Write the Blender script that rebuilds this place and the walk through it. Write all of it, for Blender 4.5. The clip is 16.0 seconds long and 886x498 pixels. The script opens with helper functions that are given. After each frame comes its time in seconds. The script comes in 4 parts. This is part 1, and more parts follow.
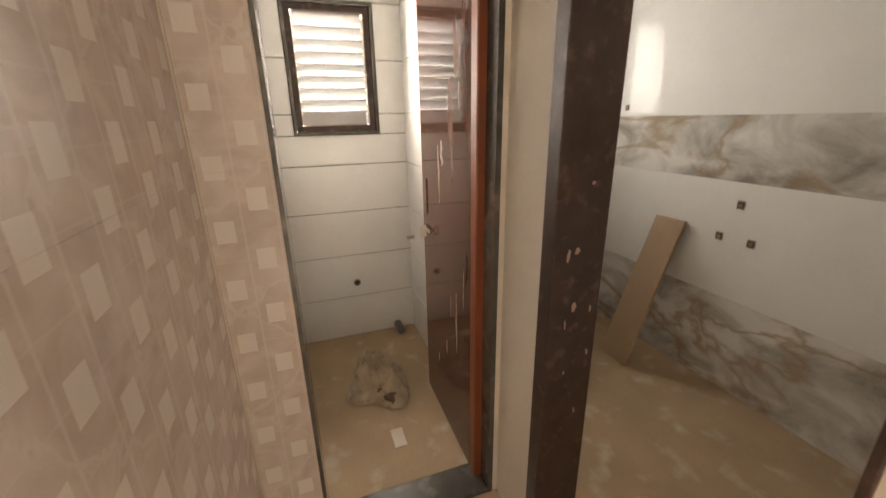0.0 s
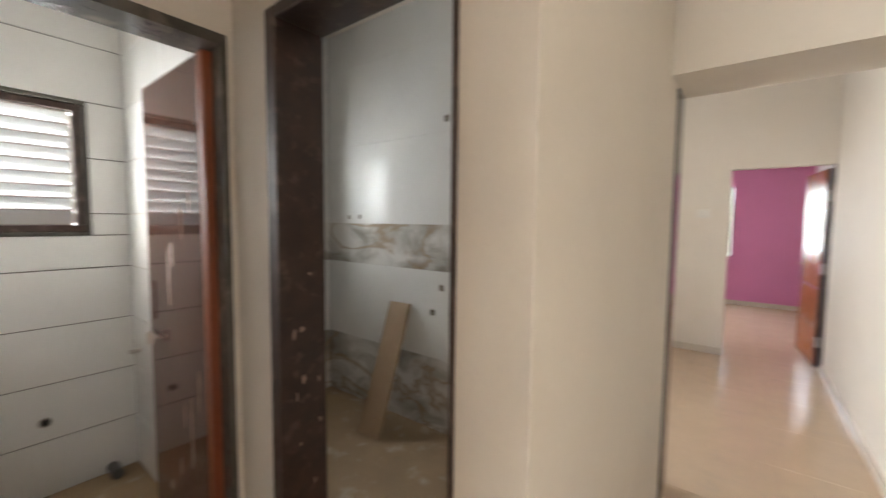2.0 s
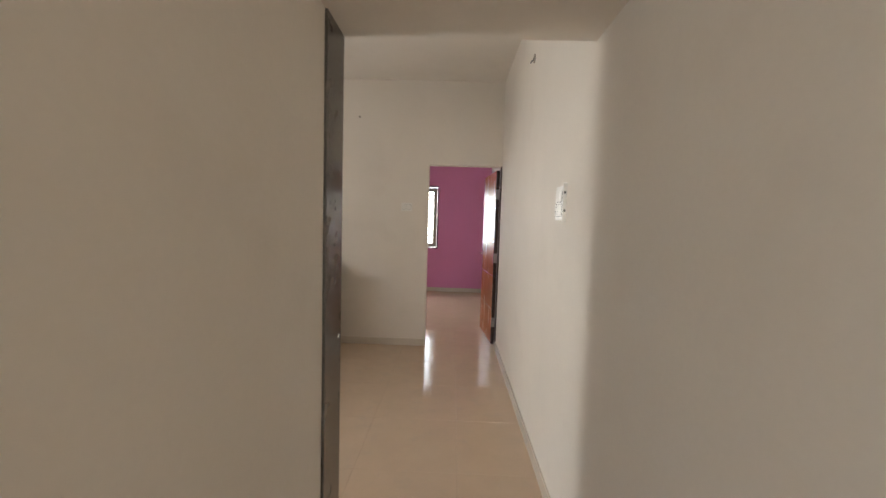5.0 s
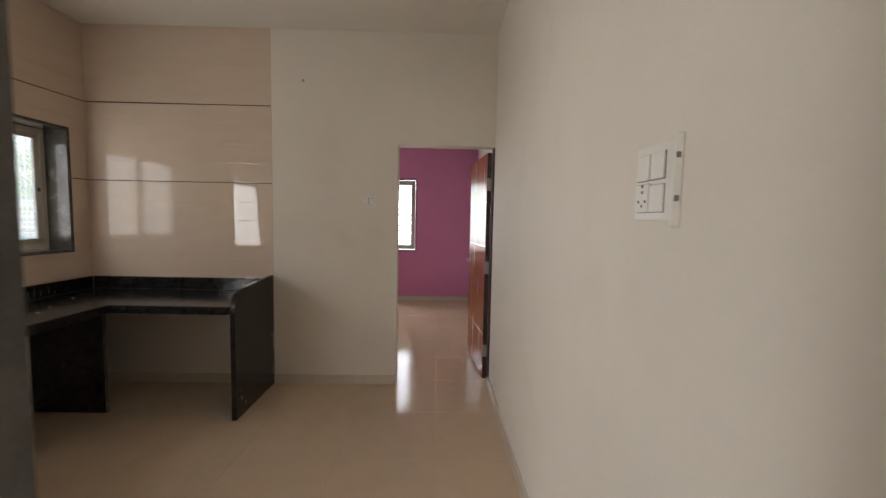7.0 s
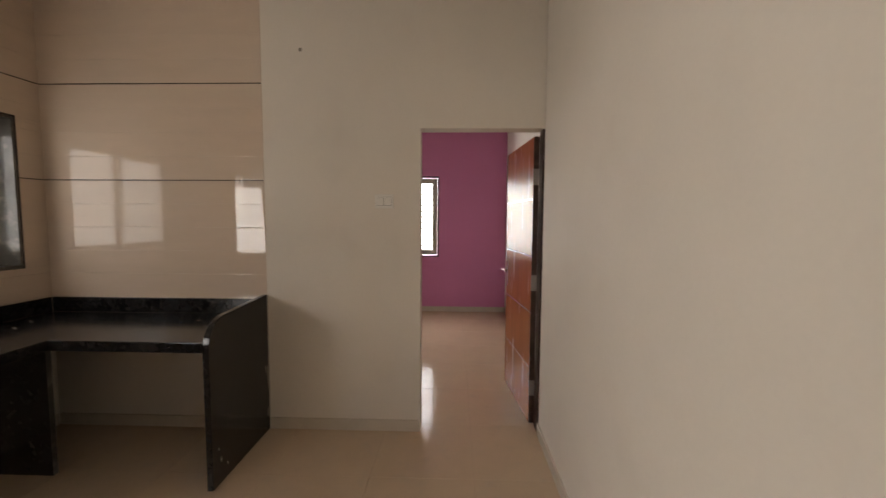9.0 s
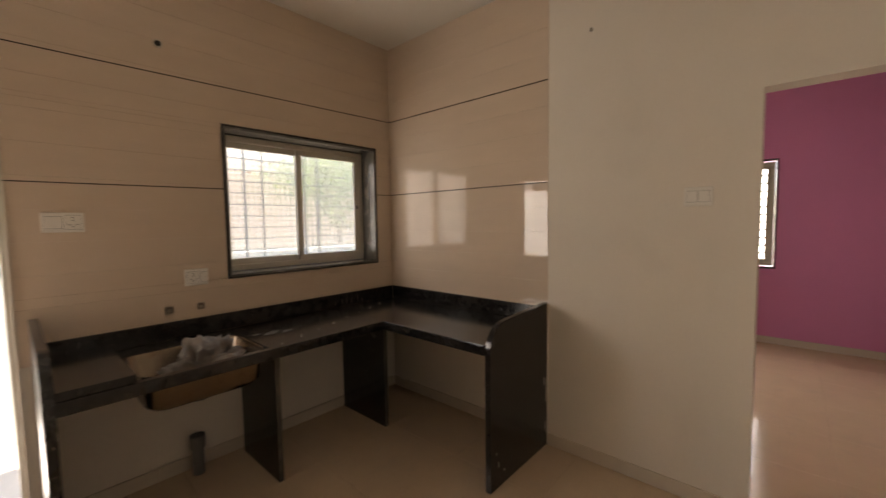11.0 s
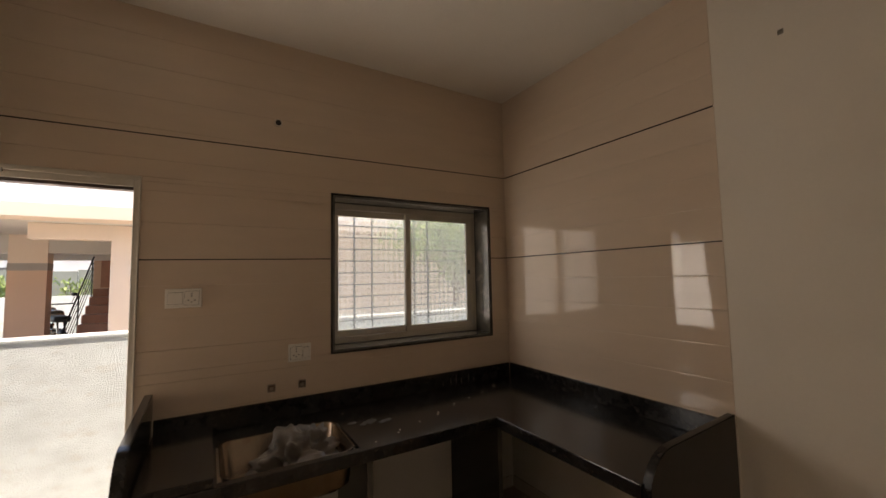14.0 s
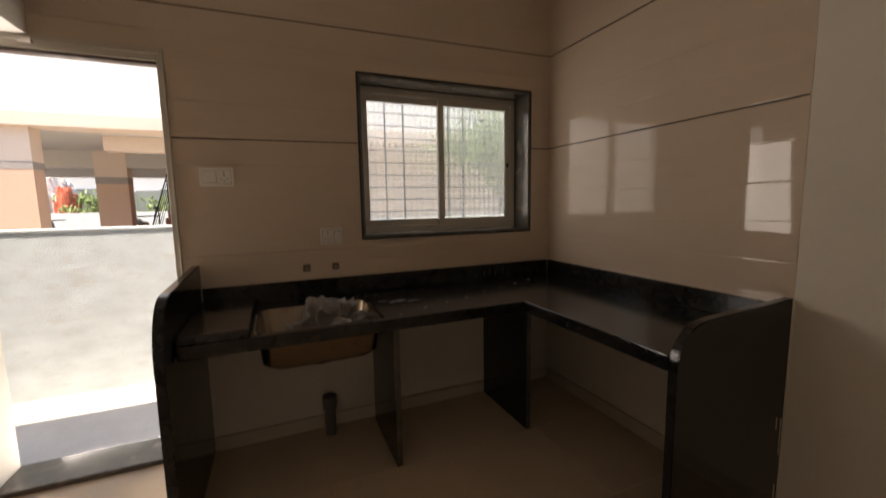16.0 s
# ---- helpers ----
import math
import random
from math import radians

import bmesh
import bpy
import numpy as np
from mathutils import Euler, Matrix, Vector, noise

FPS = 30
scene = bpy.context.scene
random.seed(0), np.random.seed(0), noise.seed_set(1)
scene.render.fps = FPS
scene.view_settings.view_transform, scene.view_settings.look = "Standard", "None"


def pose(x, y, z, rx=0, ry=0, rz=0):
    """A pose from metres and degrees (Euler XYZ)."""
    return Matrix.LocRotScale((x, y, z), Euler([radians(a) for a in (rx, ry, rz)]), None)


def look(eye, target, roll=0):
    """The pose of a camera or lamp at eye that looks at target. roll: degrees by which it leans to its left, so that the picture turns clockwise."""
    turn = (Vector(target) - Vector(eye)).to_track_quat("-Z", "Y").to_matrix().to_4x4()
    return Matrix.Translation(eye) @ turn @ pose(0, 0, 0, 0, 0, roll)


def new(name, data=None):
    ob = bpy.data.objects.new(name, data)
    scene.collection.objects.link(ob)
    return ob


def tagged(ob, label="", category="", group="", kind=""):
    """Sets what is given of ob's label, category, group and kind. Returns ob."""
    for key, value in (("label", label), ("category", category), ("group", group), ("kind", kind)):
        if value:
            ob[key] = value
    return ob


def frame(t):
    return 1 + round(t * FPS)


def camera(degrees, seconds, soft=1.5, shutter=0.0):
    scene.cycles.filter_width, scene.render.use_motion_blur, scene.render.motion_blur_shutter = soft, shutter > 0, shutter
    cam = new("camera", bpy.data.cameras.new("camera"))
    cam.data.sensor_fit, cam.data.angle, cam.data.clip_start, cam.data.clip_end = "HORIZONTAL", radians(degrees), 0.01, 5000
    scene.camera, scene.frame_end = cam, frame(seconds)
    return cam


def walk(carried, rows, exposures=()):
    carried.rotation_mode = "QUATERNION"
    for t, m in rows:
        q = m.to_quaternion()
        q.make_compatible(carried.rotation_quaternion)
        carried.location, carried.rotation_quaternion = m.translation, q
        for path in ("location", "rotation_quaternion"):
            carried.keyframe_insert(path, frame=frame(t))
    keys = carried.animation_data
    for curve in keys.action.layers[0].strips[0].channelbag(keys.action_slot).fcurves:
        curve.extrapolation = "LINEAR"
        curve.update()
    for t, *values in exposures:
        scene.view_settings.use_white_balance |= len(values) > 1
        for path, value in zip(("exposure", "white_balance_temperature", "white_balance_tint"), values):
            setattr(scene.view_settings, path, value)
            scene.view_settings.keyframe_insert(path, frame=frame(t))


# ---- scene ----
cam = camera(97.0, 16.0, shutter=0.5)
PATH = [
    (0, (2.422, -5.334, 1.464), (0.632, -4.703, 0.832), -1.1),
    (0.5, (2.533, -5.35, 1.443), (0.69, -4.689, 1.036), -1.0),
    (1, (2.619, -5.356, 1.448), (0.772, -4.622, 1.222), -1.1),
    (1.5, (2.662, -5.378, 1.452), (1.012, -4.26, 1.294), -0.2),
    (2, (2.721, -5.382, 1.474), (1.51, -3.796, 1.336), 0.6),
    (2.5, (2.797, -5.334, 1.471), (1.986, -3.51, 1.346), 1.3),
    (3, (2.874, -5.293, 1.439), (2.416, -3.349, 1.331), 2.2),
    (3.5, (2.885, -5.134, 1.441), (2.661, -3.15, 1.335), 1.6),
    (3.7, (2.896, -5.071, 1.434), (2.703, -3.083, 1.327), 1.8),
    (5.8, (2.881, -3.998, 1.433), (2.869, -2.003, 1.286), 1.3),
    (6, (2.91, -3.882, 1.433), (2.893, -1.887, 1.292), 1.3),
    (6.5, (2.888, -3.597, 1.432), (2.915, -1.603, 1.281), 1.4),
    (7, (2.934, -3.372, 1.454), (2.967, -1.378, 1.307), 1.1),
    (7.5, (2.919, -3.148, 1.473), (2.961, -1.154, 1.324), 0.9),
    (8, (2.892, -2.956, 1.479), (2.945, -0.963, 1.325), 0.9),
    (8.2, (2.895, -2.868, 1.473), (2.945, -0.874, 1.324), 0.9),
    (10.3, (2.69, -2.353, 1.469), (1.821, -0.556, 1.337), -0.5),
    (10.5, (2.742, -2.3, 1.479), (1.679, -0.611, 1.348), -0.4),
    (11, (2.714, -2.341, 1.484), (1.384, -0.853, 1.35), -0.8),
    (11.5, (2.701, -2.399, 1.479), (1.193, -1.092, 1.353), -1.0),
    (12, (2.722, -2.403, 1.475), (1.117, -1.216, 1.355), -1.1),
    (12.5, (2.713, -2.346, 1.465), (1.057, -1.232, 1.342), -1.2),
    (13, (2.599, -2.26, 1.527), (0.92, -1.179, 1.416), -1.1),
    (13.5, (2.478, -2.163, 1.592), (0.781, -1.106, 1.648), -1.1),
    (14, (2.416, -2.034, 1.593), (0.705, -1.01, 1.736), -1.1),
    (14.5, (2.402, -1.92, 1.551), (0.649, -0.97, 1.711), -1.3),
    (15, (2.394, -1.882, 1.473), (0.596, -1.016, 1.604), -1.2),
    (15.5, (2.39, -1.88, 1.405), (0.562, -1.069, 1.397), -1.1),
    (16, (2.391, -1.866, 1.351), (0.561, -1.093, 1.122), -1.0),
]
walk(cam, [(t, look(eye, target, roll)) for t, eye, target, roll in PATH], [(0, 3.5, 7300, 14), (1, 3.35, 6800, 13), (1.5, 3.25, 6500, 11), (2, 3.2, 6100, 9), (2.5, 3.1, 6000, 8), (3, 2.85, 6000, 8), (3.7, 2.7, 6300, 9), (5.8, 2.4, 6300, 10), (8.2, 2.1, 6500, 11), (10.3, 2.15, 7500, 16), (12.5, 1.75, 7700, 16), (14, 1.35, 7700, 16), (16, 1.3, 7500, 16)])

# ---- world, sun, large lights ----
world = bpy.data.worlds.new("world")
scene.world = world
world.use_nodes = True
wn = world.node_tree.nodes
sky = wn.new("ShaderNodeTexSky")
sky.sky_type, sky.sun_disc = "NISHITA", False
sky.sun_elevation, sky.sun_rotation = radians(60), radians(156)
world.node_tree.links.new(sky.outputs[0], wn["Background"].inputs[0])
wn["Background"].inputs[1].default_value = 0.15

sun = new("sun", bpy.data.lights.new("sun", "SUN"))
sun.data.energy, sun.data.angle, sun.data.color = 4.5, radians(0.5), (1.0, 0.95, 0.87)
sun.matrix_world = look((2.0, -4.6, 8.6), (0, 0, 0))


def window_light(name, m, w, h, watts, colour=(1, 0.97, 0.93)):
    """An added area lamp that stands in for daylight at a window or door."""
    lamp = new(name, bpy.data.lights.new(name, "AREA"))
    lamp.data.shape, lamp.data.size, lamp.data.size_y = "RECTANGLE", w, h
    lamp.data.energy, lamp.data.color = watts, colour
    lamp.matrix_world = m
    return lamp


window_light("bath_window_light", look((-0.36, -5.09, 1.74), (3, -5.09, 1.3)), 0.5, 0.7, 6)
window_light("bath_window_light", look((-0.36, -3.86, 1.78), (3, -3.86, 1.35)), 0.5, 0.7, 3.2)
window_light("bedroom_window_light", look((1.96, 3.86, 1.53), (1.96, 0, 1.2)), 1.2, 1.24, 8)
# added lamp in an assumed, unseen window; set to light the east wall
window_light("unseen_window_light", look((1.6, -8.85, 1.6), (2.6, -4, 1.4)), 2.2, 1.7, 21, (1, 0.95, 0.9))
# added fill: imitates light thrown up by the sunlit paving
window_light("kitchen_door_fill", look((-0.52, -2.76, -0.06), (1.4, -2.0, 1.7)), 0.68, 0.8, 9)
# added fill in the doorway, turned towards the north wall
window_light("kitchen_door_fill", look((-0.03, -2.76, 1.1), (1.4, -1.3, 1.5)), 0.42, 1.7, 4.2)
# added lamps inside the panes; they also make the split reflection on the tiles
for pane_y in (-1.06, -0.50):
    window_light("kitchen_window_light", look((-0.155, pane_y, 1.63), (3, pane_y, 1.6)), 0.46, 0.76, 0.45)

# ---- materials ----


def mat(name, colour, rough=0.5, metal=0.0, spread=0.12, scale=6.0, fine=90.0, bump=0.04, coat=0.0, per_object=0.0, stain=None, stain_amount=0.5, stretch=(1, 1, 1)):
    """A surface with wide stains, a fine grain and slight relief; per_object varies it from piece to piece."""
    m = bpy.data.materials.new(name)
    m.use_nodes = True
    n, l = m.node_tree.nodes, m.node_tree.links
    b = n["Principled BSDF"]
    b.inputs["Metallic"].default_value = metal
    b.inputs["Coat Weight"].default_value = coat
    geo = n.new("ShaderNodeNewGeometry")
    mp = n.new("ShaderNodeVectorMath")
    mp.operation = "MULTIPLY"
    mp.inputs[1].default_value = stretch
    l.new(geo.outputs["Position"], mp.inputs[0])
    wide, grain = n.new("ShaderNodeTexNoise"), n.new("ShaderNodeTexNoise")
    wide.inputs["Scale"].default_value, wide.inputs["Detail"].default_value = scale, 5
    grain.inputs["Scale"].default_value, grain.inputs["Detail"].default_value = fine, 3
    for t in (wide, grain):
        l.new(mp.outputs[0], t.inputs["Vector"])
    add = n.new("ShaderNodeMath")
    add.operation = "MULTIPLY_ADD"
    add.inputs[1].default_value = 0.3
    l.new(grain.outputs["Fac"], add.inputs[0])
    l.new(wide.outputs["Fac"], add.inputs[2])
    if per_object:
        info = n.new("ShaderNodeObjectInfo")
        more = n.new("ShaderNodeMath")
        more.operation = "MULTIPLY_ADD"
        more.inputs[1].default_value = per_object
        l.new(info.outputs["Random"], more.inputs[0])
        l.new(add.outputs[0], more.inputs[2])
        add = more
    ramp = n.new("ShaderNodeMapRange")
    ramp.inputs["From Min"].default_value, ramp.inputs["From Max"].default_value = 0.35, 0.95 + per_object
    ramp.inputs["To Min"].default_value, ramp.inputs["To Max"].default_value = 1 - spread, 1 + spread
    l.new(add.outputs[0], ramp.inputs["Value"])
    mul = n.new("ShaderNodeVectorMath")
    mul.operation = "SCALE"
    mul.inputs[0].default_value = colour
    l.new(ramp.outputs[0], mul.inputs["Scale"])
    out = mul.outputs[0]
    if stain:
        blot = n.new("ShaderNodeTexNoise")
        blot.inputs["Scale"].default_value, blot.inputs["Detail"].default_value = scale * 1.7, 7
        l.new(mp.outputs[0], blot.inputs["Vector"])
        cut = n.new("ShaderNodeMapRange")
        cut.inputs["From Min"].default_value, cut.inputs["From Max"].default_value = 0.56, 0.72
        cut.inputs["To Max"].default_value = stain_amount
        l.new(blot.outputs["Fac"], cut.inputs["Value"])
        mix = n.new("ShaderNodeMix")
        mix.data_type = "RGBA"
        mix.inputs["B"].default_value = (*stain, 1)
        l.new(cut.outputs[0], mix.inputs["Factor"])
        l.new(out, mix.inputs["A"])
        out = mix.outputs["Result"]
    l.new(out, b.inputs["Base Color"])
    rr = n.new("ShaderNodeMapRange")
    rr.inputs["To Min"].default_value, rr.inputs["To Max"].default_value = max(0.02, rough * 0.8), min(1, rough * 1.2)
    l.new(wide.outputs["Fac"], rr.inputs["Value"])
    l.new(rr.outputs[0], b.inputs["Roughness"])
    if bump:
        bp = n.new("ShaderNodeBump")
        bp.inputs["Strength"].default_value, bp.inputs["Distance"].default_value = bump, 0.01
        l.new(grain.outputs["Fac"], bp.inputs["Height"])
        l.new(bp.outputs[0], b.inputs["Normal"])
    return m


def nodes_of(m):
    return m.node_tree.nodes, m.node_tree.links, m.node_tree.nodes["Principled BSDF"]


cream_paint = mat("cream_paint", (0.72, 0.665, 0.585), 0.75, spread=0.05, scale=1.6, fine=60, bump=0.06, stain=(0.66, 0.60, 0.52), stain_amount=0.45)
cream_paint.node_tree.nodes["Principled BSDF"].inputs["Specular IOR Level"].default_value = 0.25
white_paint = mat("white_paint", (0.80, 0.78, 0.75), 0.6, spread=0.03, scale=1.5, fine=60, bump=0.05)
pink_paint = mat("pink_paint", (0.66, 0.225, 0.46), 0.55, spread=0.04, scale=1.5, fine=60, bump=0.05)
kitchen_tile = mat("kitchen_tile", (0.63, 0.51, 0.40), 0.03, spread=0.05, scale=3, fine=40, bump=0.0015, per_object=0.1, stretch=(1, 1, 4))
grout = mat("grout", (0.55, 0.48, 0.41), 0.8, spread=0.08)
black_strip = mat("black_strip", (0.02, 0.015, 0.013), 0.25, spread=0.2)
white_tile = mat("white_tile", (0.78, 0.77, 0.74), 0.03, spread=0.04, scale=4, bump=0.0006, per_object=0.06)
dark_grout = mat("dark_grout", (0.09, 0.075, 0.06), 0.8, spread=0.2)
floor_tile = mat("floor_tile", (0.60, 0.465, 0.335), 0.11, spread=0.05, scale=5, fine=30, bump=0.01, per_object=0.08, stain=(0.5, 0.42, 0.33), stain_amount=0.35)
skirting_tile = mat("skirting_tile", (0.62, 0.55, 0.46), 0.2, spread=0.06, scale=5)
dusty_floor = mat("dusty_floor", (0.40, 0.29, 0.175), 0.75, spread=0.15, scale=4, fine=70, bump=0.1, stain=(0.55, 0.48, 0.37), stain_amount=0.8)
granite = mat("black_granite", (0.016, 0.015, 0.015), 0.16, spread=0.5, scale=20, fine=220, bump=0.01, stain=(0.07, 0.062, 0.055), stain_amount=0.35)
grey_granite = mat("grey_granite", (0.085, 0.078, 0.066), 0.16, spread=0.4, scale=7, fine=120, bump=0.03, stain=(0.22, 0.195, 0.16), stain_amount=0.65)
brown_granite = mat("brown_granite", (0.048, 0.026, 0.018), 0.38, spread=0.5, scale=14, fine=150, bump=0.05, stain=(0.15, 0.10, 0.075), stain_amount=0.65)
dark_door = mat("dark_laminate", (0.105, 0.046, 0.03), 0.07, spread=0.25, scale=5, fine=60, bump=0.004, stain=(0.2, 0.15, 0.12), stain_amount=0.35, stretch=(1, 1, 0.25))
red_edge = mat("red_brown_wood", (0.24, 0.065, 0.025), 0.4, spread=0.15, stretch=(1, 1, 0.2))
orange_wood = mat("orange_veneer", (0.36, 0.105, 0.028), 0.26, spread=0.2, scale=4, fine=30, bump=0.01, stretch=(5, 5, 0.5))
aluminium = mat("ivory_aluminium", (0.52, 0.48, 0.41), 0.35, spread=0.05)
steel = mat("steel", (0.33, 0.27, 0.21), 0.25, metal=1.0, spread=0.15, scale=9, stain=(0.22, 0.14, 0.09), stain_amount=0.7)
chrome = mat("chrome", (0.75, 0.74, 0.72), 0.12, metal=1.0, spread=0.05)
black_metal = mat("black_metal", (0.02, 0.02, 0.02), 0.5, spread=0.2)
white_plastic = mat("white_plastic", (0.75, 0.725, 0.67), 0.4, spread=0.03)
hole_brown = mat("rough_hole", (0.13, 0.09, 0.06), 0.9, spread=0.4, scale=40, bump=0.3)
# near-black colour that stands for the shade inside small openings
hole_shade = mat("painted_hole_shade", (0.02, 0.018, 0.015), 0.8)
pale_paving = mat("pale_paving", (0.56, 0.54, 0.50), 0.85, spread=0.15, scale=4, fine=60, bump=0.2)
chip_paint = mat("plaster_chip", (0.42, 0.29, 0.22), 0.8, spread=0.3, scale=30)
raw_cement = mat("raw_cement", (0.32, 0.28, 0.23), 0.9, spread=0.2, scale=12, fine=120, bump=0.3)
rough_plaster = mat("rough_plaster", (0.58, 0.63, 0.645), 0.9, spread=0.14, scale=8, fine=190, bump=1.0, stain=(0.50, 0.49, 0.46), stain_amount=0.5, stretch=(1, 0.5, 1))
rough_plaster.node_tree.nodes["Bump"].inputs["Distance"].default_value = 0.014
peach_paint = mat("peach_paint", (0.60, 0.40, 0.29), 0.7, spread=0.06, scale=1)
pale_peach = mat("pale_peach_paint", (0.72, 0.58, 0.47), 0.7, spread=0.05, scale=1)
grey_band = mat("grey_band_paint", (0.34, 0.30, 0.27), 0.7, spread=0.08)
soffit_paint = mat("soffit_paint", (0.58, 0.54, 0.49), 0.75, spread=0.06, scale=1)
white_facade = mat("white_facade", (0.82, 0.81, 0.79), 0.7, spread=0.04, scale=1)
stair_stone = mat("stair_stone", (0.36, 0.17, 0.11), 0.4, spread=0.15)
earth = mat("earth", (0.42, 0.38, 0.32), 0.95, spread=0.2, scale=2, fine=30, bump=0.4)
plywood = mat("plywood", (0.36, 0.25, 0.155), 0.65, spread=0.15, scale=5, fine=50, bump=0.05, stretch=(1, 1, 0.2))
cloth = mat("dusty_cloth", (0.42, 0.34, 0.24), 0.95, spread=0.35, scale=14, bump=0.25, stain=(0.17, 0.12, 0.08), stain_amount=0.7)
bag_cloth = mat("woven_bag", (0.125, 0.105, 0.088), 0.4, spread=0.45, scale=14, bump=0.15, stain=(0.09, 0.10, 0.10), stain_amount=0.75)
pvc = mat("grey_pvc", (0.13, 0.125, 0.12), 0.4, spread=0.1)
leaf_green = mat("leaf_green", (0.24, 0.32, 0.11), 0.5, spread=0.3, scale=3)
granite_dust = mat("granite_dust", (0.065, 0.06, 0.055), 0.7, spread=0.4, scale=30)
bark = mat("bark", (0.14, 0.1, 0.07), 0.9, spread=0.25)
hinge_metal = mat("hinge_metal", (0.5, 0.46, 0.42), 0.4, metal=0.8)


def marble_material():
    m = mat("grey_green_marble", (0.5, 0.47, 0.42), 0.05, bump=0.002)
    n, l, b = nodes_of(m)
    geo = n.new("ShaderNodeNewGeometry")
    clouds = n.new("ShaderNodeTexNoise")
    clouds.inputs["Scale"].default_value, clouds.inputs["Detail"].default_value, clouds.inputs["Roughness"].default_value = 3.2, 9, 0.58
    clouds.inputs["Distortion"].default_value = 0.7
    lean = n.new("ShaderNodeMapping")
    lean.inputs["Rotation"].default_value = (0, radians(32), 0)
    lean.inputs["Scale"].default_value = (0.85, 1.0, 1.35)
    l.new(geo.outputs["Position"], lean.inputs["Vector"])
    l.new(lean.outputs[0], clouds.inputs["Vector"])
    ramp = n.new("ShaderNodeValToRGB")
    ramp.color_ramp.elements[0].position, ramp.color_ramp.elements[0].color = 0.33, (0.29, 0.265, 0.22, 1)
    ramp.color_ramp.elements[1].position, ramp.color_ramp.elements[1].color = 0.60, (0.72, 0.70, 0.66, 1)
    l.new(clouds.outputs["Fac"], ramp.inputs["Fac"])
    vein = n.new("ShaderNodeTexNoise")
    vein.inputs["Scale"].default_value, vein.inputs["Detail"].default_value, vein.inputs["Distortion"].default_value = 1.7, 5, 0.5
    l.new(lean.outputs[0], vein.inputs["Vector"])
    off = n.new("ShaderNodeMath")
    off.operation = "SUBTRACT"
    off.inputs[1].default_value = 0.5
    l.new(vein.outputs["Fac"], off.inputs[0])
    size = n.new("ShaderNodeMath")
    size.operation = "ABSOLUTE"
    l.new(off.outputs[0], size.inputs[0])
    thin = n.new("ShaderNodeMapRange")
    thin.inputs["From Min"].default_value, thin.inputs["From Max"].default_value = 0.0, 0.035
    thin.inputs["To Min"].default_value, thin.inputs["To Max"].default_value = 0.75, 0.0
    l.new(size.outputs[0], thin.inputs["Value"])
    streak = n.new("ShaderNodeMix")
    streak.data_type = "RGBA"
    streak.inputs["B"].default_value = (0.34, 0.235, 0.13, 1)
    l.new(thin.outputs[0], streak.inputs["Factor"])
    l.new(ramp.outputs["Color"], streak.inputs["A"])
    l.new(streak.outputs["Result"], b.inputs["Base Color"])
    return m


marble = marble_material()
orange_wood.node_tree.nodes["Principled BSDF"].inputs["Specular IOR Level"].default_value = 0.22
floor_tile.node_tree.nodes["Principled BSDF"].inputs["Specular IOR Level"].default_value = 0.25
louvre_glass = mat("louvre_glass", (0.55, 0.56, 0.55), 0.2, spread=0.05, bump=0.0)


